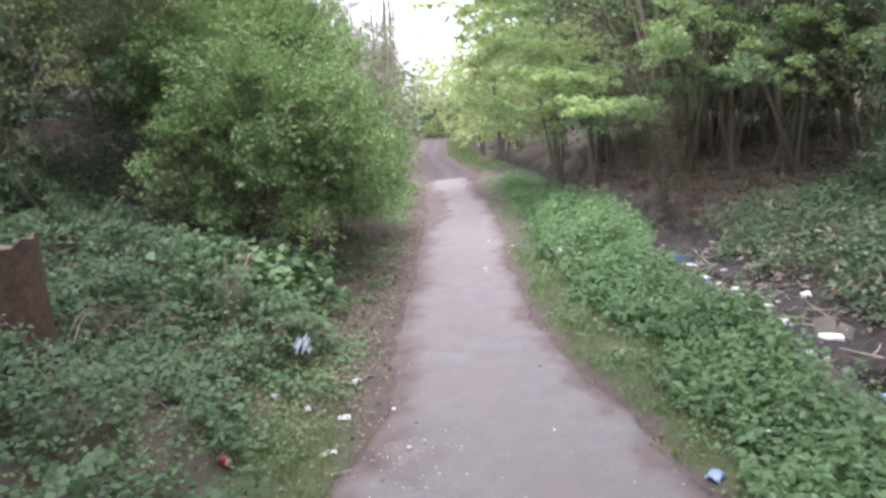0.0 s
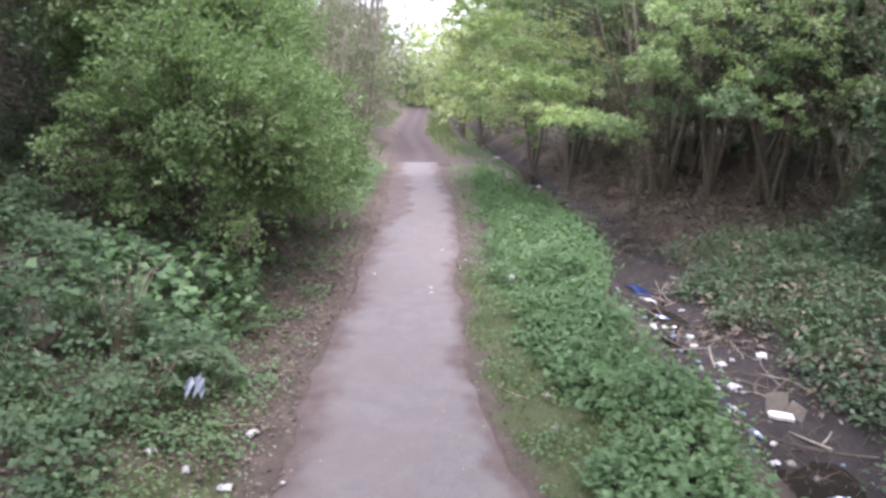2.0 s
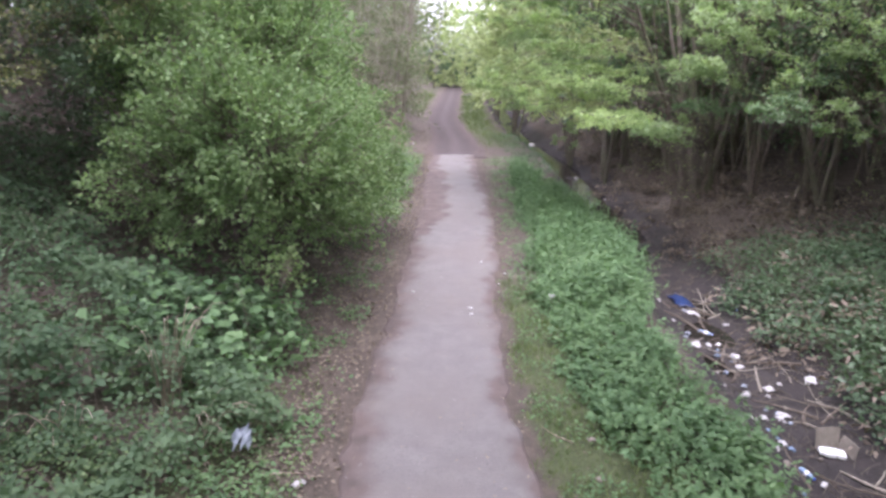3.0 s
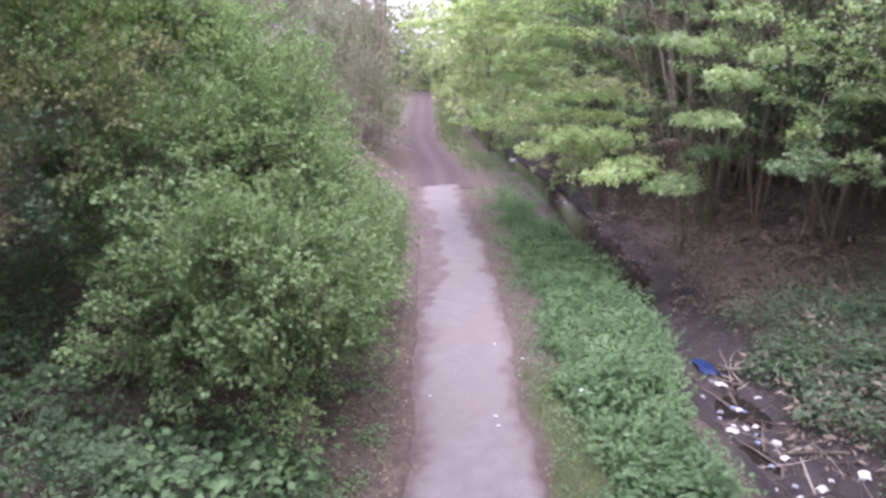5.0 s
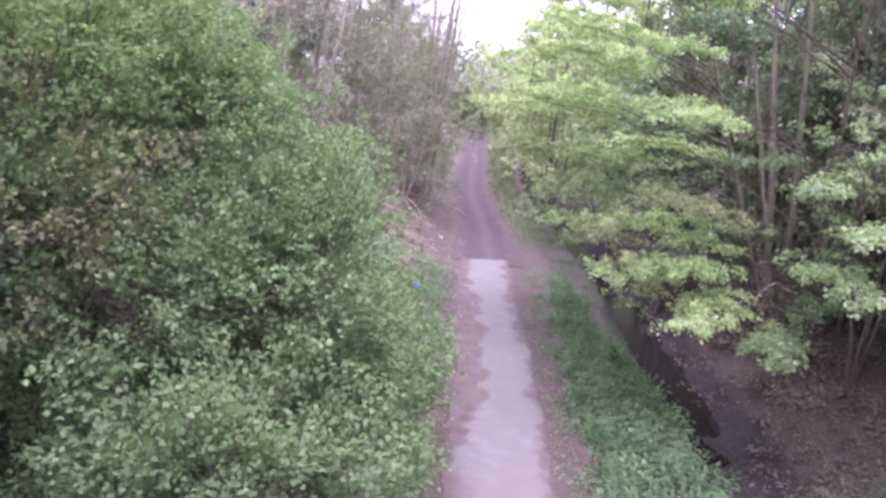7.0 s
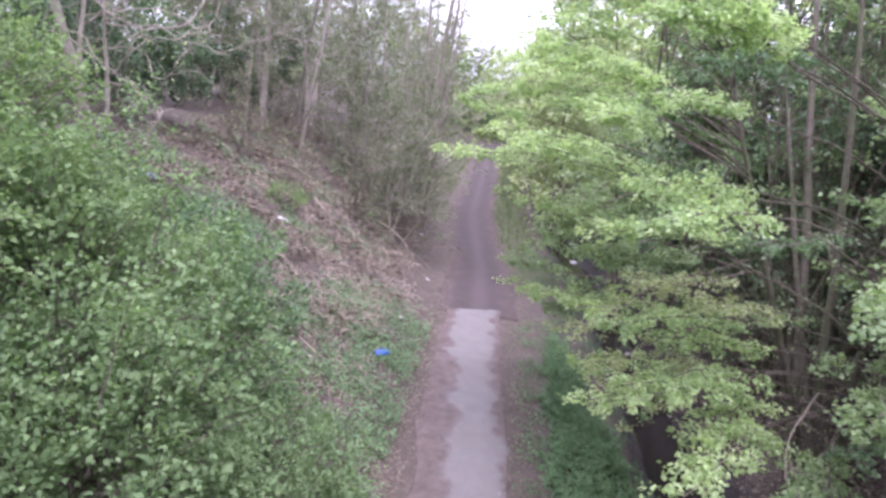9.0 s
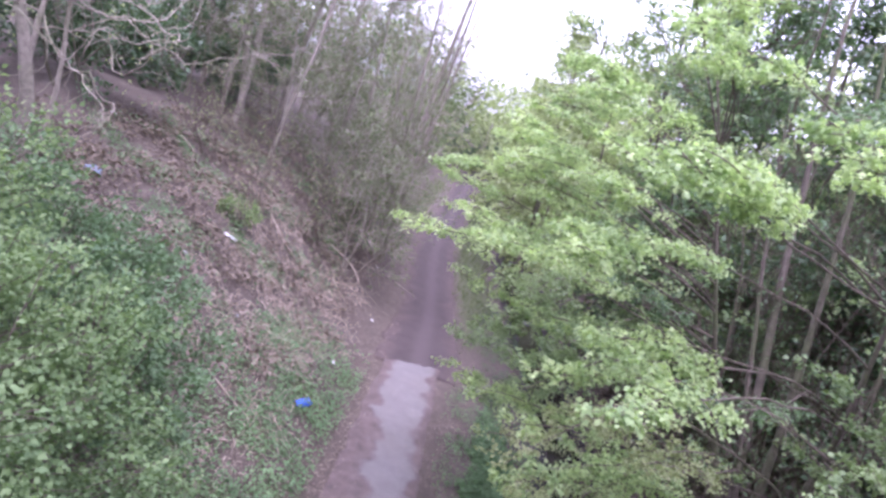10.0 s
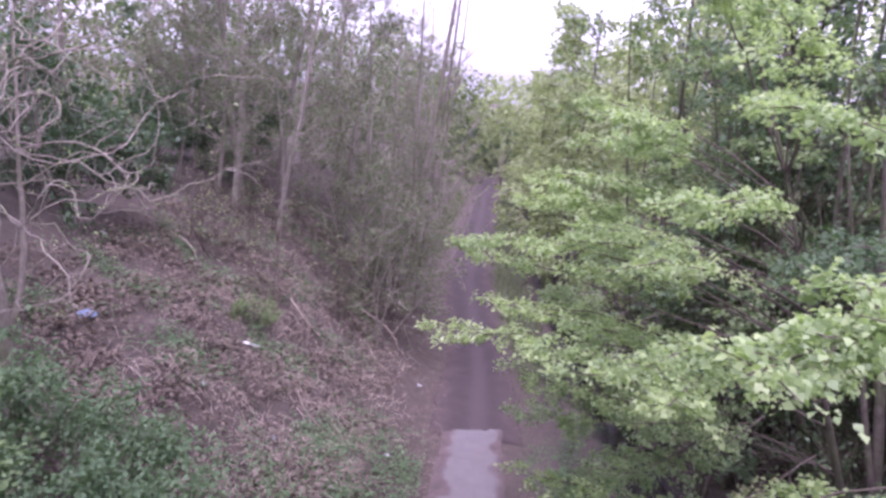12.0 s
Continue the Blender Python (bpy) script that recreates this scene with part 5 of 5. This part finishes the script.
# ---- the stump, fallen wood and rubbish ----
def tree_stump():
    rng = R(120)
    x, y = -3.28, 6.35
    z = ground_at(x, y)
    stump = thing("tree_stump", (x, y, z), "tall rotting brown tree stump standing in the brambles", "stump")
    k, sides = 9, 18
    ang = np.arange(sides) * 2 * np.pi / sides
    hs = np.linspace(-0.15, 1.12, k)
    r = 0.27 * (1 + 0.35 * np.exp(-(hs + 0.15) * 4))[:, None] * (1 + 0.09 * wave(np.cos(ang)[None] * 2, np.sin(ang)[None] * 2 + hs[:, None] * 0.5, 0.7, 2))
    top = np.zeros((k, sides))
    top[-1] = 0.04 * np.sin(ang * 2 + 1) + rng.normal(0, 0.018, sides)
    v = np.stack([r * np.cos(ang), r * np.sin(ang), hs[:, None] + top], -1).reshape(-1, 3)
    i = np.arange(k * sides).reshape(k, sides)
    nxt = np.roll(i, -1, 1)
    part("bark", mesh_of("bark", v, [np.stack([i[:-1], nxt[:-1], nxt[1:], i[1:]], -1).reshape(-1, 4)], OLDWOOD), stump, "dark fissured bark")
    rim = v[i[-1]]
    inner = rim * [0.55, 0.55, 1] - [0, 0, 0.07]
    vv = np.concatenate([rim, inner, [[0, 0, rim[:, 2].mean() - 0.1]]])
    a, b = np.arange(sides), sides + np.arange(sides)
    part("broken_top", mesh_of("broken_top", vv, [np.stack([a, np.roll(a, -1), np.roll(b, -1), b], -1), np.stack([b, np.roll(b, -1), np.full(sides, 2 * sides)], -1)], BARK), stump, "pale splintered broken wood")


tree_stump()


def fallen_branch(rng, x, y, az, length, radius, material, label, group):
    """A dead branch lying on the ground, with a few side shoots."""
    w = Wood()
    way = np.array([math.cos(az), math.sin(az)])
    s = np.linspace(-0.5, 0.5, 7)
    bow = rng.normal(0, 0.06, 2) * length
    xy = np.array([x, y]) + s[:, None] * length * way + (1 - 4 * s[:, None] ** 2) * bow
    z = ground_z(xy[:, 0], xy[:, 1]) + radius * 0.9
    z = np.maximum(z, np.interp(s, [s[0], s[-1]], [z[0], z[-1]]))
    line = np.column_stack([xy, z]) - [x, y, 0]
    w.tube(line, radius, radius * 0.45, 6)
    for _ in range(int(length * 2.2)):
        p = line[rng.integers(1, 6)]
        end = p + np.array([*(rng.normal(0, 0.16, 2) + way * 0.1), rng.uniform(0.0, 0.09)])
        w.tube([p, (p + end) / 2, end], radius * 0.4, 0.003, 4)
    ob = part("dead_branch", w.mesh("dead_branch", material))
    ob.location = (x, y, 0)
    tagged(ob, label, "branch", group)


rng = R(121)
for k in range(36):
    fallen_branch(rng, rng.normal(4.5, 0.4), rng.uniform(8.4, 14.2), rng.uniform(0, 3.1), rng.uniform(0.25, 1.1), rng.uniform(0.007, 0.02), HAZEL if k % 2 else TWIG,
                  "pale dead branch washed up in the ditch" if k % 2 else "dark wet dead branch lying in the ditch", "dead branches in the ditch")
for x, y, az, length, radius in ((-2.92, 20.5, -0.05, 0.75, 0.024), (-3.5, 24.3, -0.9, 0.7, 0.018), (-3.1, 25.0, -1.2, 0.6, 0.016), (-5.6, 28.9, 0.5, 1.6, 0.05), (-4.4, 27.6, -0.5, 1.3, 0.035),
                                (-7.6, 27.4, -0.7, 1.4, 0.04), (-6.0, 25.6, 0.3, 0.9, 0.02), (-2.6, 28.6, -0.8, 1.1, 0.03), (-3.0, 30.4, -0.5, 1.5, 0.04), (-5.2, 22.4, -0.4, 0.8, 0.02)):
    fallen_branch(rng, x, y, az, length, radius, DRYWOOD, "pale dead branch lying on the leafy bank", "dead branches on the bank")
for x, y, az, length in ((-2.05, 7.6, -0.7, 0.55), (-2.5, 7.2, -0.8, 0.5), (-1.75, 8.1, 0.2, 0.5), (-0.7, 5.62, 0.35, 0.26), (-1.0, 7.35, 0.2, 0.3), (1.35, 8.2, 2.4, 0.35)):
    fallen_branch(rng, x, y, az, length, 0.010, DRYWOOD, "thin pale dry stick lying beside the path", "sticks beside the path")


def build_canes(rng):
    w = Wood()
    for _ in range(90):
        x, y = rng.uniform(-6.5, -1.7), rng.uniform(3.5, 10.5)
        z = ground_at(x, y)
        az, reach, high = rng.uniform(0, 6.3), rng.uniform(0.4, 1.1), rng.uniform(0.35, 0.85)
        t = np.linspace(0, 1, 7)[:, None]
        w.tube(np.array([x, y, z]) + t * [math.cos(az) * reach, math.sin(az) * reach, 0] + [0, 0, high] * (4 * t * (1 - t) + 0.15 * t), 0.004, 0.002, 4)
    return w.mesh("bramble_canes", TWIG)


def dry_tuft(rng, x, y, count, reach, high):
    w = Wood()
    for _ in range(count):
        az, l = rng.normal(-0.7, 0.8), reach * rng.uniform(0.4, 1.1)
        a = np.array([rng.normal(0, 0.05), rng.normal(0, 0.05), -0.03])
        t = np.linspace(0, 1, 6)[:, None]
        w.tube(a + t * [math.cos(az) * l, math.sin(az) * l, 0] + [0, 0, 1] * ((high + 0.3) * rng.uniform(0.75, 1.15) * (1 - (1 - t) ** 2) - 0.25 * l * t ** 3), rng.uniform(0.003, 0.007), 0.002, 4)
    ob = part("dry_stem_tuft", w.mesh("dry_stem_tuft", STRAW))
    ob.location = (x, y, ground_at(x, y))
    tagged(ob, "tuft of pale dry broken stems among green brambles", "dry stems", "dry tufts in the brambles")


for x, y, count, reach, high in ((-2.1, 7.75, 26, 0.5, 0.62), (-2.6, 7.0, 8, 0.6, 0.25), (-3.1, 6.4, 6, 0.6, 0.3), (-1.75, 7.35, 10, 0.45, 0.2)):
    dry_tuft(R(int(100 * y)), x, y, count, reach, high)
stuff(build_canes(R(122)), "thin arching brown bramble canes among the leaves", "brambles")

WHITE = plain("white_paper", (0.58, 0.57, 0.55), 0.75, 0.55)
FOAM = plain("white_foam", (0.82, 0.82, 0.80), 0.5, 0.1)
GREYBAG = plain("grey_plastic_film", (0.27, 0.31, 0.35), 0.35, 0.3, 8)
BLUE = plain("blue_plastic_film", (0.035, 0.12, 0.62), 0.35, 0.3, 8)
DEEPBLUE = plain("dark_blue_plastic", (0.015, 0.032, 0.10), 0.35, 0.3, 8)
CARD = plain("wet_cardboard", (0.25, 0.22, 0.175), 0.85, 0.4)
RED = plain("faded_red_tin", (0.42, 0.06, 0.09), 0.4, 0.3, 10, 0.3)
PALEBLUE = plain("pale_blue_plastic", (0.21, 0.30, 0.42), 0.35, 0.3)


def crumpled(name, rng, wide, long, high, material, label, x, y, category="litter", group="", turn=None, lift=0.0):
    """A creased sheet or scrap with thickness, humped over the ground."""
    a, b = 9, 8
    gx, gy = np.meshgrid(np.linspace(-0.5, 0.5, a), np.linspace(-0.5, 0.5, b))
    edge = 1 + 0.18 * wave(gx * 3, gy * 3, 0.5, rng.uniform(0, 9))
    gx, gy = gx * edge, gy * edge
    gz = high * (0.55 * (1 - 2.6 * (gx ** 2 + gy ** 2)) + 0.35 * wave(gx, gy, 0.16, rng.uniform(0, 9)) + rng.normal(0, 0.12, gx.shape))
    gz = np.maximum(gz - gz.min() * 0.6, 0.002)
    top = np.column_stack([gx.ravel() * wide, gy.ravel() * long, gz.ravel() + 0.004])
    v = np.concatenate([top, top - [0, 0, 0.004]])
    i = np.arange(a * b).reshape(b, a)
    q = np.stack([i[:-1, :-1], i[:-1, 1:], i[1:, 1:], i[1:, :-1]], -1).reshape(-1, 4)
    rim = np.concatenate([i[0, :], i[1:, -1], i[-1, -2::-1], i[-2:0:-1, 0]])
    nxt = np.roll(rim, -1)
    ob = part(name, mesh_of(name, v, [q, q[:, ::-1] + a * b, np.stack([nxt, rim, rim + a * b, nxt + a * b], -1)], material))
    slope = Vector((-(ground_at(x + 0.1, y) - ground_at(x - 0.1, y)) / 0.2, -(ground_at(x, y + 0.1) - ground_at(x, y - 0.1)) / 0.2, 1)).normalized()
    ob.matrix_basis = Matrix.Translation((x, y, ground_at(x, y) + 0.004 + lift)) @ slope.to_track_quat("Z", "Y").to_matrix().to_4x4() @ Matrix.Rotation(rng.uniform(0, 6.3) if turn is None else turn, 4, "Z")
    return tagged(ob, label, category, group)


def turned(profile, sides=16):
    """A turned body from (radius, height) pairs, closed at both ends."""
    ang = np.arange(sides) * 2 * np.pi / sides
    pr = np.array(profile)
    v = np.stack([pr[:, :1] * np.cos(ang), pr[:, :1] * np.sin(ang), np.repeat(pr[:, 1:], sides, 1)], -1).reshape(-1, 3)
    i = np.arange(len(pr) * sides).reshape(len(pr), sides)
    nxt = np.roll(i, -1, 1)
    v = np.concatenate([v, [[0, 0, pr[0, 1]], [0, 0, pr[-1, 1]]]])
    n = len(pr) * sides
    caps = np.concatenate([np.stack([nxt[0], i[0], np.full(sides, n)], -1), np.stack([i[-1], nxt[-1], np.full(sides, n + 1)], -1)])
    return v, [np.stack([i[:-1], nxt[:-1], nxt[1:], i[1:]], -1).reshape(-1, 4), caps]


def lying(name, place, turn, radius, label, category, group=""):
    x, y = place
    ob = thing(name, (x, y, ground_at(x, y) + radius * 0.9), label, category, group)
    ob.rotation_euler = (radians(90), 0, turn)
    return ob


def bottle(place, turn, body_material, cap_material, label, length=0.24, radius=0.036):
    ob = lying("plastic_bottle", place, turn, radius, label, "bottle", "rubbish in the ditch")
    part("body", mesh_of("body", *turned([(0.6 * radius, 0), (radius, 0.012), (radius, 0.3 * length), (0.92 * radius, 0.34 * length), (radius, 0.38 * length), (radius, 0.66 * length), (0.42 * radius, 0.86 * length), (0.36 * radius, 0.93 * length)]), body_material, True), ob)
    part("cap", mesh_of("cap", *turned([(0.43 * radius, 0.93 * length), (0.43 * radius, length)], 12), cap_material), ob, "small plastic screw cap")
    part("label", mesh_of("label", *turned([(1.02 * radius, 0.40 * length), (1.02 * radius, 0.62 * length)]), FOAM), ob, "torn pale paper label")


def can(place, turn, material, label):
    ob = lying("drinks_can", place, turn, 0.033, label, "can")
    part("body", mesh_of("body", *turned([(0.025, 0), (0.033, 0.010), (0.033, 0.105), (0.027, 0.116)]), material, True), ob)
    part("lid", mesh_of("lid", *turned([(0.027, 0.116), (0.025, 0.119)]), plain("dull_aluminium", (0.55, 0.55, 0.56), 0.4, 0.2, 20, 0.9)), ob, "dull aluminium lid")


def cup(place, turn, label):
    ob = lying("paper_cup", place, turn, 0.042, label, "cup", "rubbish in the ditch")
    part("body", mesh_of("body", *turned([(0.030, 0), (0.042, 0.10)]), WHITE, True), ob)
    part("rim", mesh_of("rim", *turned([(0.044, 0.098), (0.044, 0.104)]), FOAM), ob)


rng = R(130)
# beside the path on the left
for x, y, wide, long, high in ((-0.86, 7.22, 0.11, 0.075, 0.03), (-0.86, 6.47, 0.10, 0.07, 0.03), (-0.89, 5.89, 0.11, 0.06, 0.025), (-1.19, 6.64, 0.08, 0.05, 0.03), (-1.46, 6.7, 0.08, 0.06, 0.04), (-1.28, 5.2, 0.06, 0.05, 0.03)):
    crumpled("paper_scrap", rng, wide, long, high, WHITE, "crumpled white paper scrap on soil beside the path", x, y, group="paper scraps beside the path")
crumpled("card_scrap", rng, 0.10, 0.09, 0.03, CARD, "damp brown card scrap among weeds by the path", -1.15, 7.07)
crumpled("plastic_bag", rng, 0.14, 0.16, 0.22, GREYBAG, "torn grey-blue plastic bag caught in the brambles", -1.37, 7.3, "bag", lift=0.2)
can((-1.56, 5.6), 0.8, RED, "faded red drinks can in the grass")
crumpled("blue_bag", rng, 0.48, 0.17, 0.04, BLUE, "bright blue plastic bag flattened on green weeds", -1.71, 22.1, "bag", turn=-0.35, lift=0.07)
crumpled("carrier_bag", rng, 0.32, 0.24, 0.12, PALEBLUE, "pale blue plastic carrier bag crumpled on the bank", -7.1, 22.55, "bag", lift=0.03)
crumpled("paper_scrap", rng, 0.14, 0.12, 0.05, WHITE, "white paper scrap on the bank", -8.9, 26.1, lift=0.04)
crumpled("plastic_tube", rng, 0.40, 0.07, 0.06, FOAM, "long white plastic wrapper lying on the bank", -4.8, 24.6, turn=-0.8, lift=0.04)
for x, y in ((-1.69, 24.4), (-1.48, 28.4), (-2.3, 33.2), (-4.87, 22.4), (-3.6, 22.6), (-6.2, 26.8)):
    crumpled("paper_scrap", rng, 0.11, 0.09, 0.05, WHITE, "small white paper scrap among weeds on the bank", x, y, group="paper scraps on the bank", lift=0.03)
# on the path and its right verge
crumpled("paper_scrap", rng, 0.17, 0.15, 0.10, WHITE, "crumpled white paper ball on the nettles", 1.75, 11.72, lift=0.10)
for x, y, w in ((0.55, 11.35, 0.055), (0.56, 11.12, 0.05), (0.74, 13.55, 0.05), (-0.28, 11.9, 0.04), (1.12, 13.06, 0.05), (1.0, 12.5, 0.04), (-0.31, 5.82, 0.035), (-0.2, 5.9, 0.03), (-0.47, 6.5, 0.035)):
    ob = crumpled("paper_scrap", rng, w, w * 0.8, 0.02, WHITE, "tiny white paper scrap lying on the tarmac", x, y, group="paper scraps on the path")
    ob.location.z = 0.034 if -0.5 < x < 0.85 else ob.location.z + 0.012
for x, y in ((1.63, 8.06), (1.6, 7.44), (1.62, 16.46), (1.55, 17.7)):
    crumpled("paper_scrap", rng, 0.065, 0.055, 0.03, CARD, "dirty pale paper scrap on the grass verge", x, y, group="paper scraps on the verge", lift=0.05)
crumpled("plastic_sheet", rng, 0.13, 0.09, 0.05, PALEBLUE, "pale blue plastic scrap at the path edge", 1.62, 5.25)
crumpled("paper_scrap", rng, 0.045, 0.04, 0.03, FOAM, "white scrap among weeds by the path", 2.1, 5.6, lift=0.1)
# in the ditch
for x, y, w in ((5.0, 10.74, 0.17), (4.42, 10.62, 0.16), (3.9, 11.95, 0.18), (4.3, 9.92, 0.15), (4.29, 13.3, 0.22), (4.13, 12.04, 0.14), (4.3, 12.1, 0.12), (4.32, 11.31, 0.12), (3.85, 9.72, 0.13), (4.02, 9.8, 0.11),
                (4.2, 9.8, 0.10), (4.08, 8.5, 0.10), (4.74, 23.2, 0.16), (4.08, 22.5, 0.18), (4.18, 18.4, 0.15), (4.0, 21.6, 0.22), (4.7, 12.9, 0.11), (3.95, 8.2, 0.12), (4.4, 26.6, 0.2), (3.7, 36.0, 0.4), (4.3, 30.2, 0.25)):
    crumpled("paper_scrap", rng, 0.9 * w, w * rng.uniform(0.5, 0.8), w * 0.28, WHITE, "wet white rubbish scrap in the muddy ditch", x, y, group="rubbish in the ditch", lift=0.01)
for k in range(44):
    w = rng.uniform(0.035, 0.09)
    crumpled("rubbish_scrap", rng, w, w * 0.8, w * 0.5, (WHITE, CARD, PALEBLUE, GREYBAG)[k % 4], "small rubbish scrap sunk in the ditch mud", rng.normal(4.15, 0.25), rng.uniform(6.5, 13.8), group="rubbish in the ditch")
crumpled("plastic_sheet", rng, 0.55, 0.30, 0.08, DEEPBLUE, "dark blue plastic sheet half sunk in the ditch", 4.3, 13.95, "sheet", turn=0.2, lift=0.02)
bottle((4.2, 12.7), 0.9, PALEBLUE, BLUE, "clear bluish plastic bottle lying in the ditch")
bottle((4.1, 7.55), 1.9, PALEBLUE, FOAM, "pale blue plastic bottle lying in the ditch", 0.28, 0.042)
bottle((3.95, 8.75), 0.3, PALEBLUE, BLUE, "scuffed clear plastic bottle lying in ditch mud", 0.2, 0.03)
cup((4.35, 11.7), 0.5, "crushed white paper cup in the ditch")
cup((4.0, 10.4), 2.2, "white paper cup lying in the ditch")


def broken_box():
    x, y = 4.42, 9.05
    box = thing("broken_box", (x, y, ground_at(x, y)), "broken cardboard box with a white foam tray in the ditch", "box")
    for name, size, at, turn, material, label in (("panel", (0.27, 0.012, 0.23), (0.02, 0.16, 0.115), (-14, 0, 8), CARD, "stained upright cardboard flap"), ("panel", (0.012, 0.26, 0.16), (0.19, 0.03, 0.08), (0, 18, 6), CARD, ""),
                                                  ("tray", (0.26, 0.11, 0.04), (-0.02, -0.04, 0.05), (6, 4, -10), FOAM, "white foam tray")):
        bm = bmesh.new()
        bmesh.ops.create_cube(bm, size=1)
        bmesh.ops.scale(bm, vec=size, verts=bm.verts)
        bmesh.ops.subdivide_edges(bm, edges=bm.edges, cuts=2, use_grid_fill=True)
        for v in bm.verts:
            v.co += Vector(noise.noise_vector(v.co * 9)) * 0.014
        me = bpy.data.meshes.new(name)
        bm.to_mesh(me)
        bm.free()
        me.materials.append(material)
        ob = part(name, me, box, label)
        ob.matrix_basis = pose(*at, *turn)


broken_box()


def path_crumbs(rng):
    """White crumbs and grit trodden into the tarmac."""
    n = 620
    y = np.concatenate([rng.uniform(3.5, 26, n - 260), rng.normal(5.6, 0.55, 260)])
    left, right = path_edges(y)
    t = np.concatenate([np.where(rng.random(n - 260) < 0.5, rng.beta(0.7, 3, n - 260), 1 - rng.beta(0.7, 3, n - 260)), np.clip(rng.normal(0.28, 0.14, 260), 0.02, 0.9)])
    pos = np.column_stack([left + (right - left) * t, y, np.full(n, 0.033)])
    pos[-130:, :2] = np.array([-0.36, 5.72]) + rng.normal(0, 0.09, (130, 2)) * [1.3, 1.6]
    az = rng.uniform(0, 6.3, n)
    return leaf_mesh("path_crumbs", pos, np.column_stack([np.cos(az), np.sin(az), 0 * az]), unit(np.array([0, 0, 1.0]) + rng.normal(0, 0.2, (n, 3))), 0.004 + 0.016 * rng.random(n) ** 4, WHITE, 0.9, 0.25)


def path_bits(rng):
    """Trodden red-brown leaf bits on the tarmac."""
    n = 1500
    y = rng.uniform(3.2, 26, n)
    left, right = path_edges(y)
    t = np.where(rng.random(n) < 0.7, rng.beta(0.6, 3, n), rng.random(n))
    t = np.where(rng.random(n) < 0.5, t, 1 - t)
    az = rng.uniform(0, 6.3, n)
    return leaf_mesh("path_leaf_bits", np.column_stack([left + (right - left) * t, y, np.full(n, 0.033)]), np.column_stack([np.cos(az), np.sin(az), 0 * az]),
                     unit(np.array([0, 0, 1.0]) + rng.normal(0, 0.15, (n, 3))), 0.008 + 0.035 * rng.random(n) ** 2.5, DEAD, 0.6, 0.15)


stuff(path_bits(R(142)), "red-brown leaf bits trodden onto the tarmac", "dead leaves")
stuff(path_crumbs(R(140)), "tiny white crumbs and grit trodden into the tarmac", "grit")


def ditch_debris(rng):
    """Small wet twigs matted on the ditch floor and its far side."""
    w = Wood()
    for _ in range(1500):
        y = 6 + 20 * rng.random() ** 1.5
        x = lane(y) + rng.normal(4.35, 0.5)
        z = ground_at(x, y)
        az, length = rng.uniform(0, 3.15), 0.06 + 0.4 * rng.random() ** 2.5
        dx, dy = math.cos(az) * length / 2, math.sin(az) * length / 2
        a, b = np.array([x - dx, y - dy, ground_at(x - dx, y - dy) + 0.008]), np.array([x + dx, y + dy, ground_at(x + dx, y + dy) + rng.uniform(0.008, 0.05)])
        w.tube([a, (a + b) / 2 + [0, 0, rng.uniform(0, 0.03)], b], rng.uniform(0.002, 0.007), 0.002, 3)
    return w.mesh("ditch_debris", TWIG)


stuff(ditch_debris(R(141)), "matted small pale twigs on the ditch floor", "twigs")
